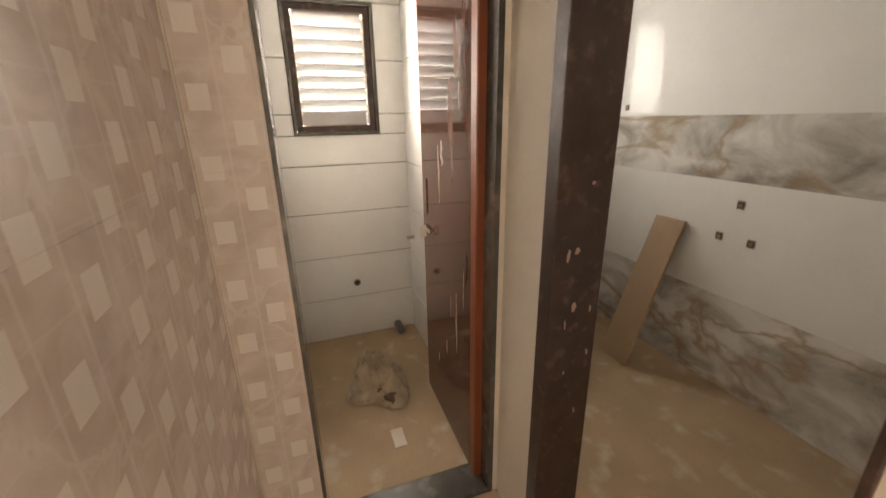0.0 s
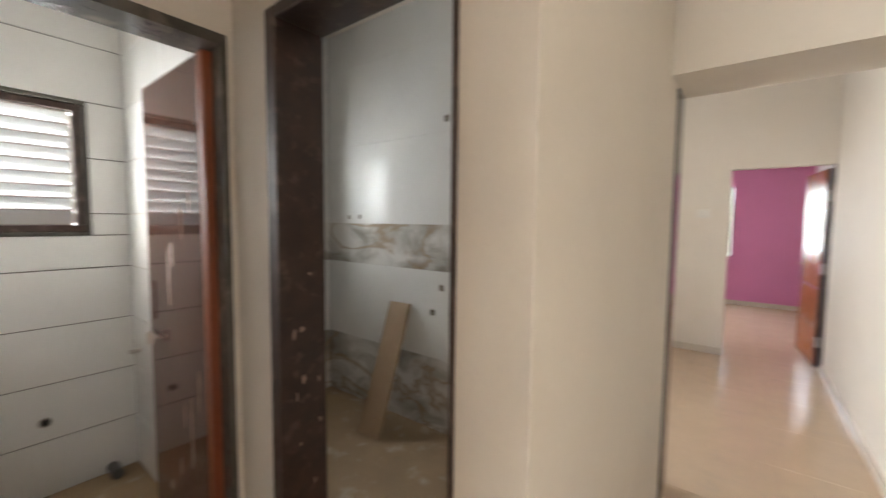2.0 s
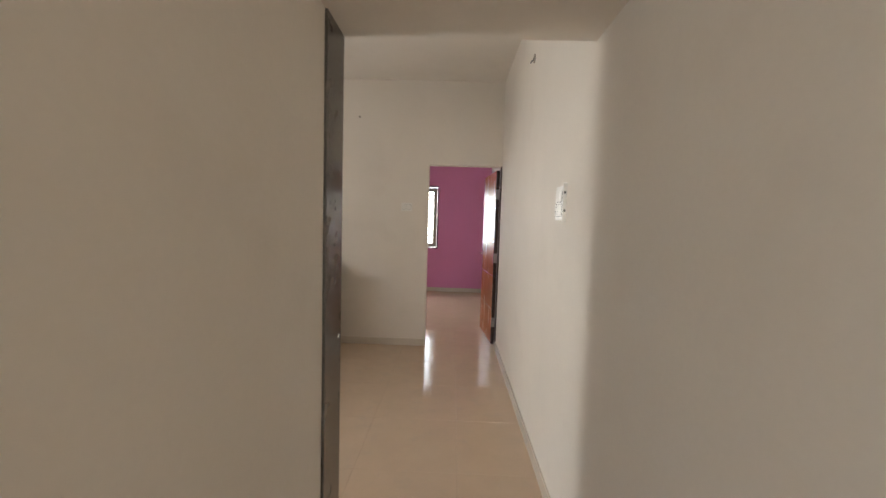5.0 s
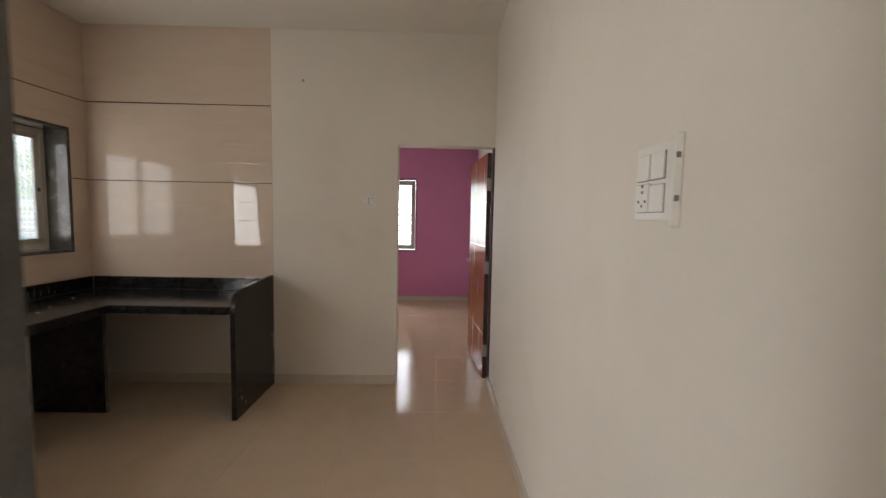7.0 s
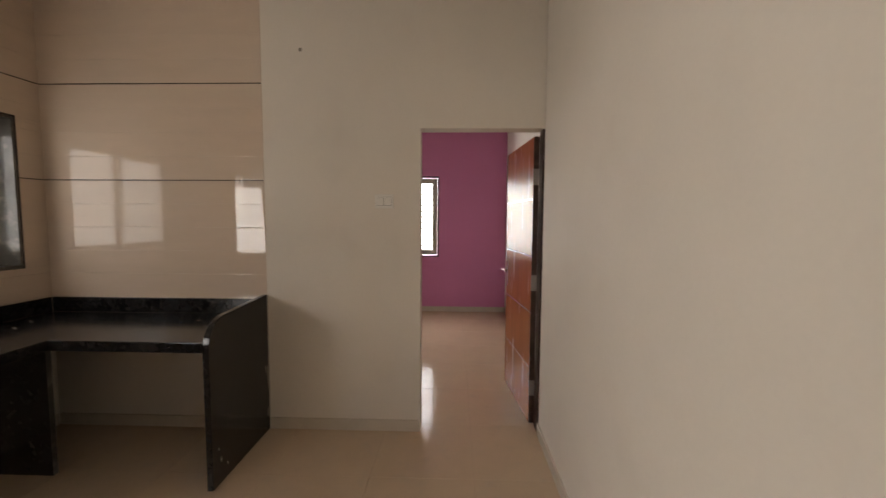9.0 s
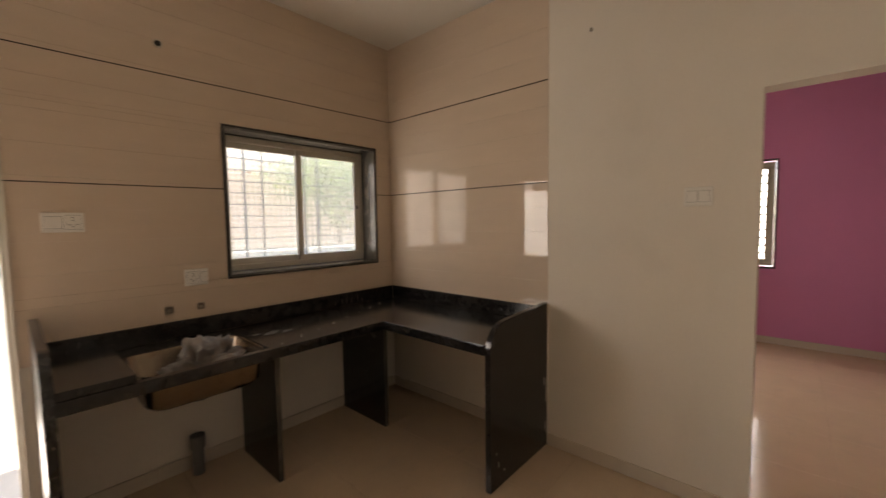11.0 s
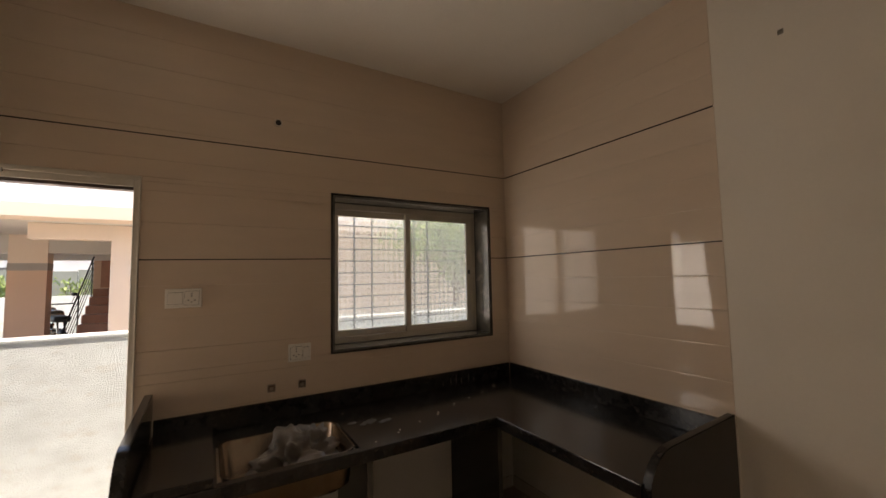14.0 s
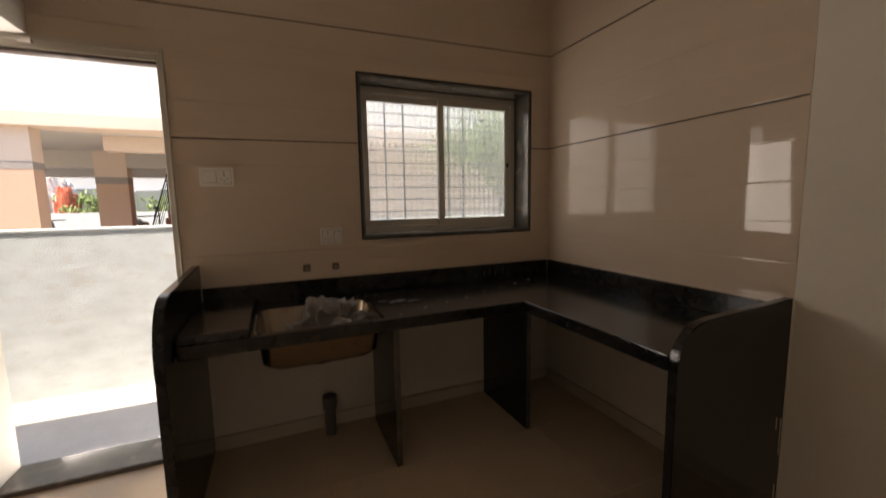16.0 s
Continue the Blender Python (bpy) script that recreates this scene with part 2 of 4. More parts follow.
def printed_tile_material():
    """Beige tile printed with staggered columns of pale squares."""
    m = mat("printed_tile", (0.52, 0.42, 0.35), 0.08, bump=0.004)
    n, l, b = nodes_of(m)

    def calc(op, a, c=None):
        k = n.new("ShaderNodeMath")
        k.operation = op
        for i, v in enumerate((a, c)):
            if v is None:
                continue
            if isinstance(v, float):
                k.inputs[i].default_value = v
            else:
                l.new(v, k.inputs[i])
        return k.outputs[0]

    geo = n.new("ShaderNodeNewGeometry")
    sep = n.new("ShaderNodeSeparateXYZ")
    l.new(geo.outputs["Position"], sep.inputs[0])
    u = calc("DIVIDE", calc("SUBTRACT", calc("SUBTRACT", sep.outputs["X"], sep.outputs["Y"]), 0.029), 0.085)
    column = calc("FLOOR", u)
    odd = calc("MULTIPLY", calc("FLOORED_MODULO", column, 2.0), 0.5)
    fu = calc("SUBTRACT", u, column)
    v = calc("ADD", calc("DIVIDE", sep.outputs["Z"], 0.16), odd)
    fv = calc("FRACT", v)
    inside = calc("MULTIPLY", calc("LESS_THAN", calc("ABSOLUTE", calc("SUBTRACT", fu, 0.5)), 0.27), calc("LESS_THAN", calc("ABSOLUTE", calc("SUBTRACT", fv, 0.5)), 0.18))
    veins = n.new("ShaderNodeTexNoise")
    veins.inputs["Scale"].default_value, veins.inputs["Detail"].default_value, veins.inputs["Distortion"].default_value = 7, 6, 2
    l.new(geo.outputs["Position"], veins.inputs["Vector"])
    ramp = n.new("ShaderNodeValToRGB")
    ramp.color_ramp.elements[0].position, ramp.color_ramp.elements[0].color = 0.35, (0.62, 0.52, 0.46, 1)
    ramp.color_ramp.elements[1].position, ramp.color_ramp.elements[1].color = 0.65, (0.74, 0.65, 0.595, 1)
    l.new(veins.outputs["Fac"], ramp.inputs["Fac"])
    mix = n.new("ShaderNodeMix")
    mix.data_type = "RGBA"
    l.new(inside, mix.inputs["Factor"])
    l.new(ramp.outputs["Color"], mix.inputs["A"])
    mix.inputs["B"].default_value = (0.83, 0.77, 0.715, 1)
    upright = calc("GREATER_THAN", calc("ABSOLUTE", calc("SUBTRACT", fu, 0.5)), 0.465)
    level = calc("GREATER_THAN", calc("ABSOLUTE", calc("SUBTRACT", calc("FRACT", calc("MULTIPLY", v, 2.0)), 0.5)), 0.475)
    wob = calc("MULTIPLY", calc("SUBTRACT", veins.outputs["Fac"], 0.5), 0.5)
    rise = calc("FRACT", calc("ADD", calc("ADD", calc("MULTIPLY", u, 0.21), calc("DIVIDE", sep.outputs["Z"], 0.31)), wob))
    drop = calc("FRACT", calc("ADD", calc("SUBTRACT", calc("MULTIPLY", u, 0.17), calc("DIVIDE", sep.outputs["Z"], 0.37)), wob))
    cross = calc("MAXIMUM", calc("LESS_THAN", rise, 0.05), calc("LESS_THAN", drop, 0.04))
    lines = calc("MAXIMUM", calc("MAXIMUM", calc("MULTIPLY", upright, 0.5), calc("MULTIPLY", level, 0.25)), calc("MULTIPLY", cross, 0.4))
    lines = calc("MULTIPLY", lines, calc("SUBTRACT", 1.0, inside))
    pale = n.new("ShaderNodeMix")
    pale.data_type = "RGBA"
    l.new(lines, pale.inputs["Factor"])
    l.new(mix.outputs["Result"], pale.inputs["A"])
    pale.inputs["B"].default_value = (0.80, 0.73, 0.675, 1)
    l.new(pale.outputs["Result"], b.inputs["Base Color"])
    raised = n.new("ShaderNodeBump")
    raised.inputs["Strength"].default_value, raised.inputs["Distance"].default_value = 0.35, 0.004
    l.new(calc("ADD", calc("ADD", calc("MULTIPLY", inside, 0.5), lines), calc("MULTIPLY", veins.outputs["Fac"], 0.6)), raised.inputs["Height"])
    l.new(raised.outputs[0], b.inputs["Normal"])
    return m


printed_tile = printed_tile_material()


def glass_material(name, colour, rough, bump_scale=0.0):
    m = bpy.data.materials.new(name)
    m.use_nodes = True
    n, l, b = nodes_of(m)
    b.inputs["Base Color"].default_value = (*colour, 1)
    b.inputs["Transmission Weight"].default_value = 1
    b.inputs["Roughness"].default_value = rough
    b.inputs["IOR"].default_value = 1.3
    if bump_scale:
        geo = n.new("ShaderNodeNewGeometry")
        cells = n.new("ShaderNodeTexVoronoi")
        cells.inputs["Scale"].default_value = bump_scale
        cells.inputs["Randomness"].default_value = 0.0
        flat = n.new("ShaderNodeVectorMath")
        flat.operation = "MULTIPLY"
        flat.inputs[1].default_value = (0, 1, 1)
        l.new(geo.outputs["Position"], flat.inputs[0])
        l.new(flat.outputs[0], cells.inputs["Vector"])
        dome = n.new("ShaderNodeMapRange")
        dome.interpolation_type = "SMOOTHSTEP"
        dome.inputs["From Min"].default_value, dome.inputs["From Max"].default_value = 0.12, 0.42
        dome.inputs["To Min"].default_value, dome.inputs["To Max"].default_value = 1.0, 0.0
        l.new(cells.outputs["Distance"], dome.inputs["Value"])
        bp = n.new("ShaderNodeBump")
        bp.inputs["Strength"].default_value, bp.inputs["Distance"].default_value = 1.0, 0.009
        l.new(dome.outputs[0], bp.inputs["Height"])
        l.new(bp.outputs[0], b.inputs["Normal"])
    return m




def diffusing(m, share, colour):
    """Lets part of the light through a pane scatter evenly, as in pressed or frosted glass."""
    n, l, b = nodes_of(m)
    soft, mix = n.new("ShaderNodeBsdfTranslucent"), n.new("ShaderNodeMixShader")
    soft.inputs["Color"].default_value = (*colour, 1)
    mix.inputs["Fac"].default_value = share
    l.new(b.outputs[0], mix.inputs[1])
    l.new(soft.outputs[0], mix.inputs[2])
    l.new(mix.outputs[0], n["Material Output"].inputs["Surface"])
    return m


pattern_glass = diffusing(glass_material("patterned_glass", (0.93, 0.96, 0.94), 0.03, 25), 0.25, (0.82, 0.84, 0.83))
# washroom slats pass extra lamp light, to strengthen their reflection on the tiles
bright_slat = diffusing(mat("bright_louvre_glass", (0.76, 0.77, 0.76), 0.2, spread=0.05, bump=0.0), 0.7, (0.85, 0.87, 0.87))
frost_glass = glass_material("frosted_glass", (0.95, 0.96, 0.95), 0.06, 0.0)

# ---- building helpers ----


def bm_box(bm, x0, x1, y0, y1, z0, z1, bevel=0.0, segments=2):
    made = bmesh.ops.create_cube(bm, size=1)["verts"]
    for v in made:
        v.co = ((x0 + x1) / 2 + v.co.x * (x1 - x0), (y0 + y1) / 2 + v.co.y * (y1 - y0), (z0 + z1) / 2 + v.co.z * (z1 - z0))
    if bevel:
        edges = {e for v in made for e in v.link_edges}
        bmesh.ops.bevel(bm, geom=list(edges), offset=bevel, segments=segments, affect="EDGES", profile=0.5)
    return bm


def box(x0, x1, y0, y1, z0, z1, bevel=0.0, segments=2):
    return bm_box(bmesh.new(), x0, x1, y0, y1, z0, z1, bevel, segments)


def tube(a, b, r, sides=12, r2=None):
    """A closed rod from a to b."""
    bm = bmesh.new()
    a, b = Vector(a), Vector(b)
    bmesh.ops.create_cone(bm, cap_ends=True, segments=sides, radius1=r, radius2=r if r2 is None else r2, depth=(b - a).length)
    m = Matrix.Translation((a + b) / 2) @ (b - a).to_track_quat("Z", "Y").to_matrix().to_4x4()
    bmesh.ops.transform(bm, matrix=m, verts=bm.verts)
    return bm


def prism(outline, axis, a, b, bevel=0.0):
    """A flat outline of (u, v) pushed from a to b along axis (0: x, u=y, v=z; 1: y, u=x, v=z)."""
    bm = bmesh.new()
    put = (lambda u, v, w: (w, u, v)) if axis == 0 else (lambda u, v, w: (u, w, v))
    low = [bm.verts.new(put(u, v, a)) for u, v in outline]
    high = [bm.verts.new(put(u, v, b)) for u, v in outline]
    bm.faces.new(low)
    bm.faces.new(list(reversed(high)))
    for i in range(len(outline)):
        j = (i + 1) % len(outline)
        bm.faces.new((low[j], low[i], high[i], high[j]))
    bmesh.ops.recalc_face_normals(bm, faces=bm.faces)
    if bevel:
        bmesh.ops.bevel(bm, geom=list(bm.edges), offset=bevel, segments=2, affect="EDGES")
    return bm


def streak(put, u, z, w, h, seed, thick=0.0012, rows=10):
    """A dried run or splash with ragged sides; put turns (u, height, v) into a place on the surface."""
    bm = bmesh.new()
    left, right = [], []
    for i in range(rows + 1):
        f = i / rows
        wide = w * (0.35 + 0.65 * math.sin(math.pi * min(max(f, 0.04), 0.96))) * (1 + 0.7 * noise.noise((f * 5, seed, 1)))
        mid = u + w * 0.6 * noise.noise((f * 3, seed, 7))
        left.append((mid - wide / 2, z + h * f))
        right.append((mid + wide / 2, z + h * f))
    low = [bm.verts.new(put(a, -0.0005, b)) for a, b in left + right[::-1]]
    top = [bm.verts.new(put(a, thick, b)) for a, b in left + right[::-1]]
    bm.faces.new(top)
    n = len(low)
    for i in range(n):
        bm.faces.new((low[i], low[(i + 1) % n], top[(i + 1) % n], top[i]))
    bmesh.ops.recalc_face_normals(bm, faces=bm.faces)
    return bm


def part(name, bm, material, parent=None, label="", smooth=False):
    """Links a bmesh, drawn in the place's own metres, as one mesh object under a thing or part."""
    me = bpy.data.meshes.new(name)
    base = Vector((0, 0, 0))
    up = parent
    while up is not None:
        base += up.location
        up = up.parent
    bmesh.ops.translate(bm, verts=bm.verts, vec=-base)
    bm.to_mesh(me)
    bm.free()
    me.materials.append(material)
    if smooth:
        me.polygons.foreach_set("use_smooth", [True] * len(me.polygons))
    ob = new(name, me)
    ob.parent = parent
    if label:
        ob["label"] = label
    return ob


def thing(name, label, category, at, group="", kind=""):
    ob = new(name)
    ob.location = at
    ob.empty_display_size = 0.1
    return tagged(ob, label, category, group, kind)


def solid(name, bm, material, label, category, kind="structure"):
    return tagged(part(name, bm, material), label, category, kind=kind)


def wall_mesh(x0, x1, y0, y1, z0, z1, openings=()):
    """A thick wall with openings (a0, a1, z0, z1) right through it, along its longer side; inner faces between cells are left out."""
    along_x = (x1 - x0) > (y1 - y0)
    a0, a1 = (x0, x1) if along_x else (y0, y1)
    us = sorted({a0, a1, *[min(max(o[i], a0), a1) for o in openings for i in (0, 1)]})
    vs = sorted({z0, z1, *[min(max(o[i], z0), z1) for o in openings for i in (2, 3)]})
    t0, t1 = (y0, y1) if along_x else (x0, x1)
    bm = bmesh.new()

    def full(i, j):
        if not (0 <= i < len(us) - 1 and 0 <= j < len(vs) - 1):
            return False
        u, v = (us[i] + us[i + 1]) / 2, (vs[j] + vs[j + 1]) / 2
        return not any(o[0] < u < o[1] and o[2] < v < o[3] for o in openings)

    def vert(u, t, v):
        return bm.verts.new((u, t, v) if along_x else (t, u, v))

    for i in range(len(us) - 1):
        for j in range(len(vs) - 1):
            if not full(i, j):
                continue
            a, b, c, d = us[i], us[i + 1], vs[j], vs[j + 1]
            for t in (t0, t1):
                bm.faces.new([vert(a, t, c), vert(b, t, c), vert(b, t, d), vert(a, t, d)])
            for k, q in ((-1, a), (1, b)):
                if not full(i + k, j):
                    bm.faces.new([vert(q, t0, c), vert(q, t1, c), vert(q, t1, d), vert(q, t0, d)])
            for k, q in ((-1, c), (1, d)):
                if not full(i, j + k):
                    bm.faces.new([vert(a, t0, q), vert(b, t0, q), vert(b, t1, q), vert(a, t1, q)])
    bmesh.ops.remove_doubles(bm, verts=bm.verts, dist=0.0005)
    bmesh.ops.recalc_face_normals(bm, faces=bm.faces)
    return bm


TILE_MESHES = {}


def tile_piece(name, parent, material, origin, u, v, n, w, h, depth=0.008, edge=0.0012, tilt=0.0):
    """One tile with bevelled rim: origin at its lower corner on the backing, u and v along it, n outward."""
    key = (name, material.name, u, v, n, round(w, 3), round(h, 3), depth)
    if key not in TILE_MESHES:
        U, V, N = Vector(u), Vector(v), Vector(n)

        def ring(inset, out):
            return [U * a + V * b + N * out for a, b in ((inset, inset), (w - inset, inset), (w - inset, h - inset), (inset, h - inset))]

        soft = min(edge * 3, w / 4, h / 4)
        pts = ring(0, 0) + ring(0, depth - edge) + ring(edge * 0.7, depth - edge * 0.3) + ring(soft, depth)
        faces = [(12, 13, 14, 15)]
        for i in range(4):
            j = (i + 1) % 4
            faces += [(i + k, j + k, j + k + 4, i + k + 4) for k in (0, 4, 8)]
        if U.cross(V).dot(N) < 0:
            faces = [tuple(reversed(f)) for f in faces]
        me = bpy.data.meshes.new(name)
        me.from_pydata([tuple(p) for p in pts], [], faces)
        me.materials.append(material)
        TILE_MESHES[key] = me
    ob = new(name, TILE_MESHES[key])
    ob.parent = parent
    ob.location = Vector(origin) - (parent.location if parent else Vector((0, 0, 0)))
    if tilt:
        ob.rotation_mode = "QUATERNION"
        lean = Matrix.Rotation(tilt * noise.noise((origin[2] * 7.7, origin[0] * 3.1, origin[1] * 2.3)), 4, Vector(u))
        ob.rotation_quaternion = (lean @ Matrix.Rotation(0.12 * tilt * noise.noise((origin[2] * 5.1, origin[1], 4.0)), 4, Vector(v))).to_quaternion()
    return ob


def rects_minus(rect, holes):
    """The rectangles left of rect (a0, a1, b0, b1) after the holes are cut away."""
    out = [rect]
    for h in holes:
        nxt = []
        for a0, a1, b0, b1 in out:
            if h[0] >= a1 or h[1] <= a0 or h[2] >= b1 or h[3] <= b0:
                nxt.append((a0, a1, b0, b1))
                continue
            if h[2] > b0:
                nxt.append((a0, a1, b0, h[2]))
            if h[3] < b1:
                nxt.append((a0, a1, h[3], b1))
            lo, hi = max(b0, h[2]), min(b1, h[3])
            if h[0] > a0:
                nxt.append((a0, h[0], lo, hi))
            if h[1] < a1:
                nxt.append((h[1], a1, lo, hi))
        out = nxt
    return [r for r in out if r[1] - r[0] > 0.012 and r[3] - r[2] > 0.012]


def tiling(parent, material, face, at, a0, a1, b0, b1, tw, th, gap=0.002, holes=(), start=None, depth=0.008, name="tile", edge=0.0012, tilt=0.0):
    """Tiles on a face: '+x', '-x', '+y', '-y' or '+z', whose backing lies at the given coordinate. material may be a function of (a, b)."""
    axis, sign = face[1], 1 if face[0] == "+" else -1
    u, v = {"x": ((0, 1, 0), (0, 0, 1)), "y": ((1, 0, 0), (0, 0, 1)), "z": ((1, 0, 0), (0, 1, 0))}[axis]
    n = tuple(sign * (axis == c) for c in "xyz")
    s0, s1 = start or (a0, b0)
    i0, i1 = math.floor((a0 - s0) / tw + 1e-6), math.ceil((a1 - s0) / tw - 1e-6)
    j0, j1 = math.floor((b0 - s1) / th + 1e-6), math.ceil((b1 - s1) / th - 1e-6)
    for j in range(j0, j1):
        for i in range(i0, i1):
            r = (max(a0, s0 + i * tw), min(a1, s0 + (i + 1) * tw), max(b0, s1 + j * th), min(b1, s1 + (j + 1) * th))
            if r[1] - r[0] < 0.01 or r[3] - r[2] < 0.01:
                continue
            for a, aa, b, bb in rects_minus(r, holes):
                origin = {"x": (at, a + gap / 2, b + gap / 2), "y": (a + gap / 2, at, b + gap / 2), "z": (a + gap / 2, b + gap / 2, at)}[axis]
                m = material(a, b) if callable(material) else material
                tile_piece(name, parent, m, origin, u, v, n, aa - a - gap, bb - b - gap, depth, edge, tilt)

# ---- large structure ----
CEIL = 3.0
KIT_DOOR = (-3.172, -2.345, 0.0, 2.10)
KIT_WIN = (-1.385, -0.17, 1.15, 2.12)
BATH_WIN = (-5.345, -4.84, 1.38, 2.10)
WASH_WIN = (-4.09, -3.63, 1.42, 2.14)

ground = solid("ground", box(-60, 60, -60, 60, -0.5, -0.16), earth, "dry pale earth ground around the house", "ground")
floor = solid("floor", box(0, 3.70, -3.31, 3.66, -0.12, -0.01), grout, "cream glossy floor tiles with thin joints", "floor")
lobby_floor = solid("floor_lobby", box(-0.23, 6.6, -9.0, -3.31, -0.14, -0.013), grout, "cream floor tiles of the lobby and passage", "floor")
bath_floor = solid("floor_bath", box(-0.14, 1.33, -5.5, -4.6, -0.12, 0.0), dusty_floor, "dusty tan cement floor of the small bathroom", "floor")
wash_floor = solid("floor_washroom", box(-0.14, 2.33, -4.6, -3.262, -0.12, 0.0), dusty_floor, "dusty tan cement floor of the washroom", "floor")
ceiling = solid("ceiling", box(-0.24, 6.8, -9.2, 3.9, CEIL, CEIL + 0.15), cream_paint, "plain cream painted flat ceiling", "ceiling")

wall_west = solid("wall_west", wall_mesh(-0.23, -0.008, -3.255, 3.9, -0.16, CEIL, [KIT_DOOR, KIT_WIN]), cream_paint, "outer kitchen wall with a door and a window opening", "wall")
wall_west_bath = solid("wall_west_bath", wall_mesh(-0.37, -0.142, -5.7, -3.255, -0.16, CEIL, [BATH_WIN, WASH_WIN]), dark_grout, "outer bathroom wall with two louvre window openings", "wall")
wall_north = solid("wall_north", wall_mesh(0, 3.78, 0.0, 0.125, 0, CEIL, [(2.595, 3.425, 0, 2.08)]), cream_paint, "cream kitchen wall with the bedroom doorway", "wall")
wall_east = solid("wall_east", box(3.415, 3.58, -5.72, -0.01, 0, CEIL), cream_paint, "long plain cream wall beside passage and kitchen", "wall")
wall_bedroom = solid("wall_bedroom", wall_mesh(0, 3.78, 3.65, 3.87, 0, CEIL, [(1.36, 2.56, 0.90, 2.16)]), pink_paint, "bright pink painted bedroom wall with a window", "wall")
wall_bedroom_east = solid("wall_bedroom_east", box(3.643, 3.78, 0.125, 3.65, 0, CEIL), white_paint, "white painted bedroom side wall", "wall")
wall_kitchen_south = solid("wall_kitchen_south", box(0, 2.33, -3.262, -3.18, 0, CEIL), cream_paint, "partition between kitchen and washroom", "wall")
lintel = solid("lintel", box(2.43, 3.415, -3.31, -2.893, 2.145, CEIL), cream_paint, "cream beam over the passage opening", "lintel")
loft = solid("loft_slab", box(0, 2.33, -3.18, -2.825, 2.12, 2.26, 0.004), white_paint, "white loft slab projecting over the back door", "loft")
pier = solid("wall_pier", box(2.33, 2.412, -3.10, -2.899, 0, CEIL), cream_paint, "short wall end beside the passage opening", "wall")
wall_passage = solid("wall_passage", box(2.33, 2.43, -4.735, -3.10, 0, CEIL), cream_paint, "cream side wall of the short passage", "wall")
wall_wash_door = solid("wall_washroom_door", wall_mesh(1.33, 2.33, -4.735, -4.60, 0, CEIL, [(1.57, 2.26, 0, 2.09)]), cream_paint, "cream wall with the stone-framed washroom doorway", "wall")
wall_wash_door_end = solid("wall_washroom_end", box(1.19, 1.33, -4.735, -4.60, 0, CEIL), cream_paint, "cream wall corner between the two bathroom doors", "wall")
wall_bath_side = solid("wall_bath_side", box(-0.142, 1.19, -4.67, -4.60, 0, CEIL), grout, "partition between the two bathrooms", "wall")
wall_bath_door = solid("wall_bath_door", wall_mesh(1.19, 1.33, -5.584, -4.735, 0, CEIL, [(-5.40, -4.756, 0, 2.08)]), cream_paint, "cream wall with the small bathroom doorway", "wall")
wall_bath_south = solid("wall_bath_south", box(-0.142, 1.19, -5.6, -5.47, 0, CEIL), grout, "small bathroom's far side wall", "wall")
wall_lobby_south = solid("wall_lobby_south", box(1.19, 2.45, -5.72, -5.584, 0, CEIL), grout, "lobby wall carrying printed beige tiles", "wall")
# the unseen living room closes the lobby's open side; its window is assumed, placed for the light
solid("wall_living_north", box(-0.37, 1.19, -5.84, -5.72, 0, CEIL), cream_paint, "plain cream living room wall", "wall")
solid("wall_living_west", box(-0.37, -0.23, -9.0, -5.84, 0, CEIL), cream_paint, "plain cream living room wall", "wall")
solid("wall_living_south", wall_mesh(-0.37, 6.6, -9.15, -9.0, 0, CEIL, [(0.5, 2.7, 0.75, 2.45)]), cream_paint, "unseen cream living room wall with an assumed wide window opening", "wall")
solid("wall_living_east", box(6.45, 6.6, -9.0, -4.72, 0, CEIL), cream_paint, "plain cream living room wall", "wall")
solid("wall_living_back", box(3.58, 6.45, -5.84, -5.72, 0, CEIL), cream_paint, "plain cream living room wall", "wall")
solid("wall_bedroom_west", box(-0.008, 0.12, 0.125, 3.65, 0, CEIL), white_paint, "plain white bedroom wall", "wall")

granite_jamb = solid("granite_jamb", box(2.412, 2.44, -3.10, -2.897, 0, 2.145, 0.003), grey_granite, "dusty grey granite lining of the passage opening", "door frame")

# washroom doorway's stone frame
stone_frame = thing("door_frame", "dark brown granite frame of the washroom doorway", "door frame", (1.9, -4.70, 0), kind="structure")
part("jamb", box(1.57, 1.625, -4.755, -4.59, 0, 2.09, 0.004), brown_granite, stone_frame)
part("jamb", box(2.248, 2.262, -4.741, -4.59, 0, 2.09, 0.003), brown_granite, stone_frame)
part("head", box(1.625, 2.248, -4.755, -4.59, 2.055, 2.092, 0.004), brown_granite, stone_frame)

for k, (y, z, w, h) in enumerate(((-4.707, 1.10, 0.010, 0.035), (-4.68, 1.12, 0.014, 0.018), (-4.62, 0.94, 0.006, 0.022), (-4.675, 0.95, 0.014, 0.03), (-4.615, 0.80, 0.008, 0.02), (-4.69, 0.75, 0.006, 0.012), (-4.65, 1.3, 0.01, 0.01), (-4.70, 0.9, 0.004, 0.03), (-4.64, 0.6, 0.006, 0.02))):
    chip = streak(lambda a, n, b: (1.625 + n, a, b), y, z, w, h, k)
    part("plaster_chip", chip, chip_paint, stone_frame, "pale plaster splash")

# small bathroom's thin frame
bath_frame = thing("door_frame", "thin dusty granite frame of the bathroom doorway", "door frame", (1.25, -5.08, 0), kind="structure")
part("jamb", box(1.185, 1.345, -5.40, -5.388, 0, 2.08), grey_granite, bath_frame)
part("jamb", box(1.185, 1.333, -4.775, -4.756, 0, 2.08), grey_granite, bath_frame)
part("head", box(1.185, 1.333, -5.385, -4.775, 2.045, 2.08), grey_granite, bath_frame)
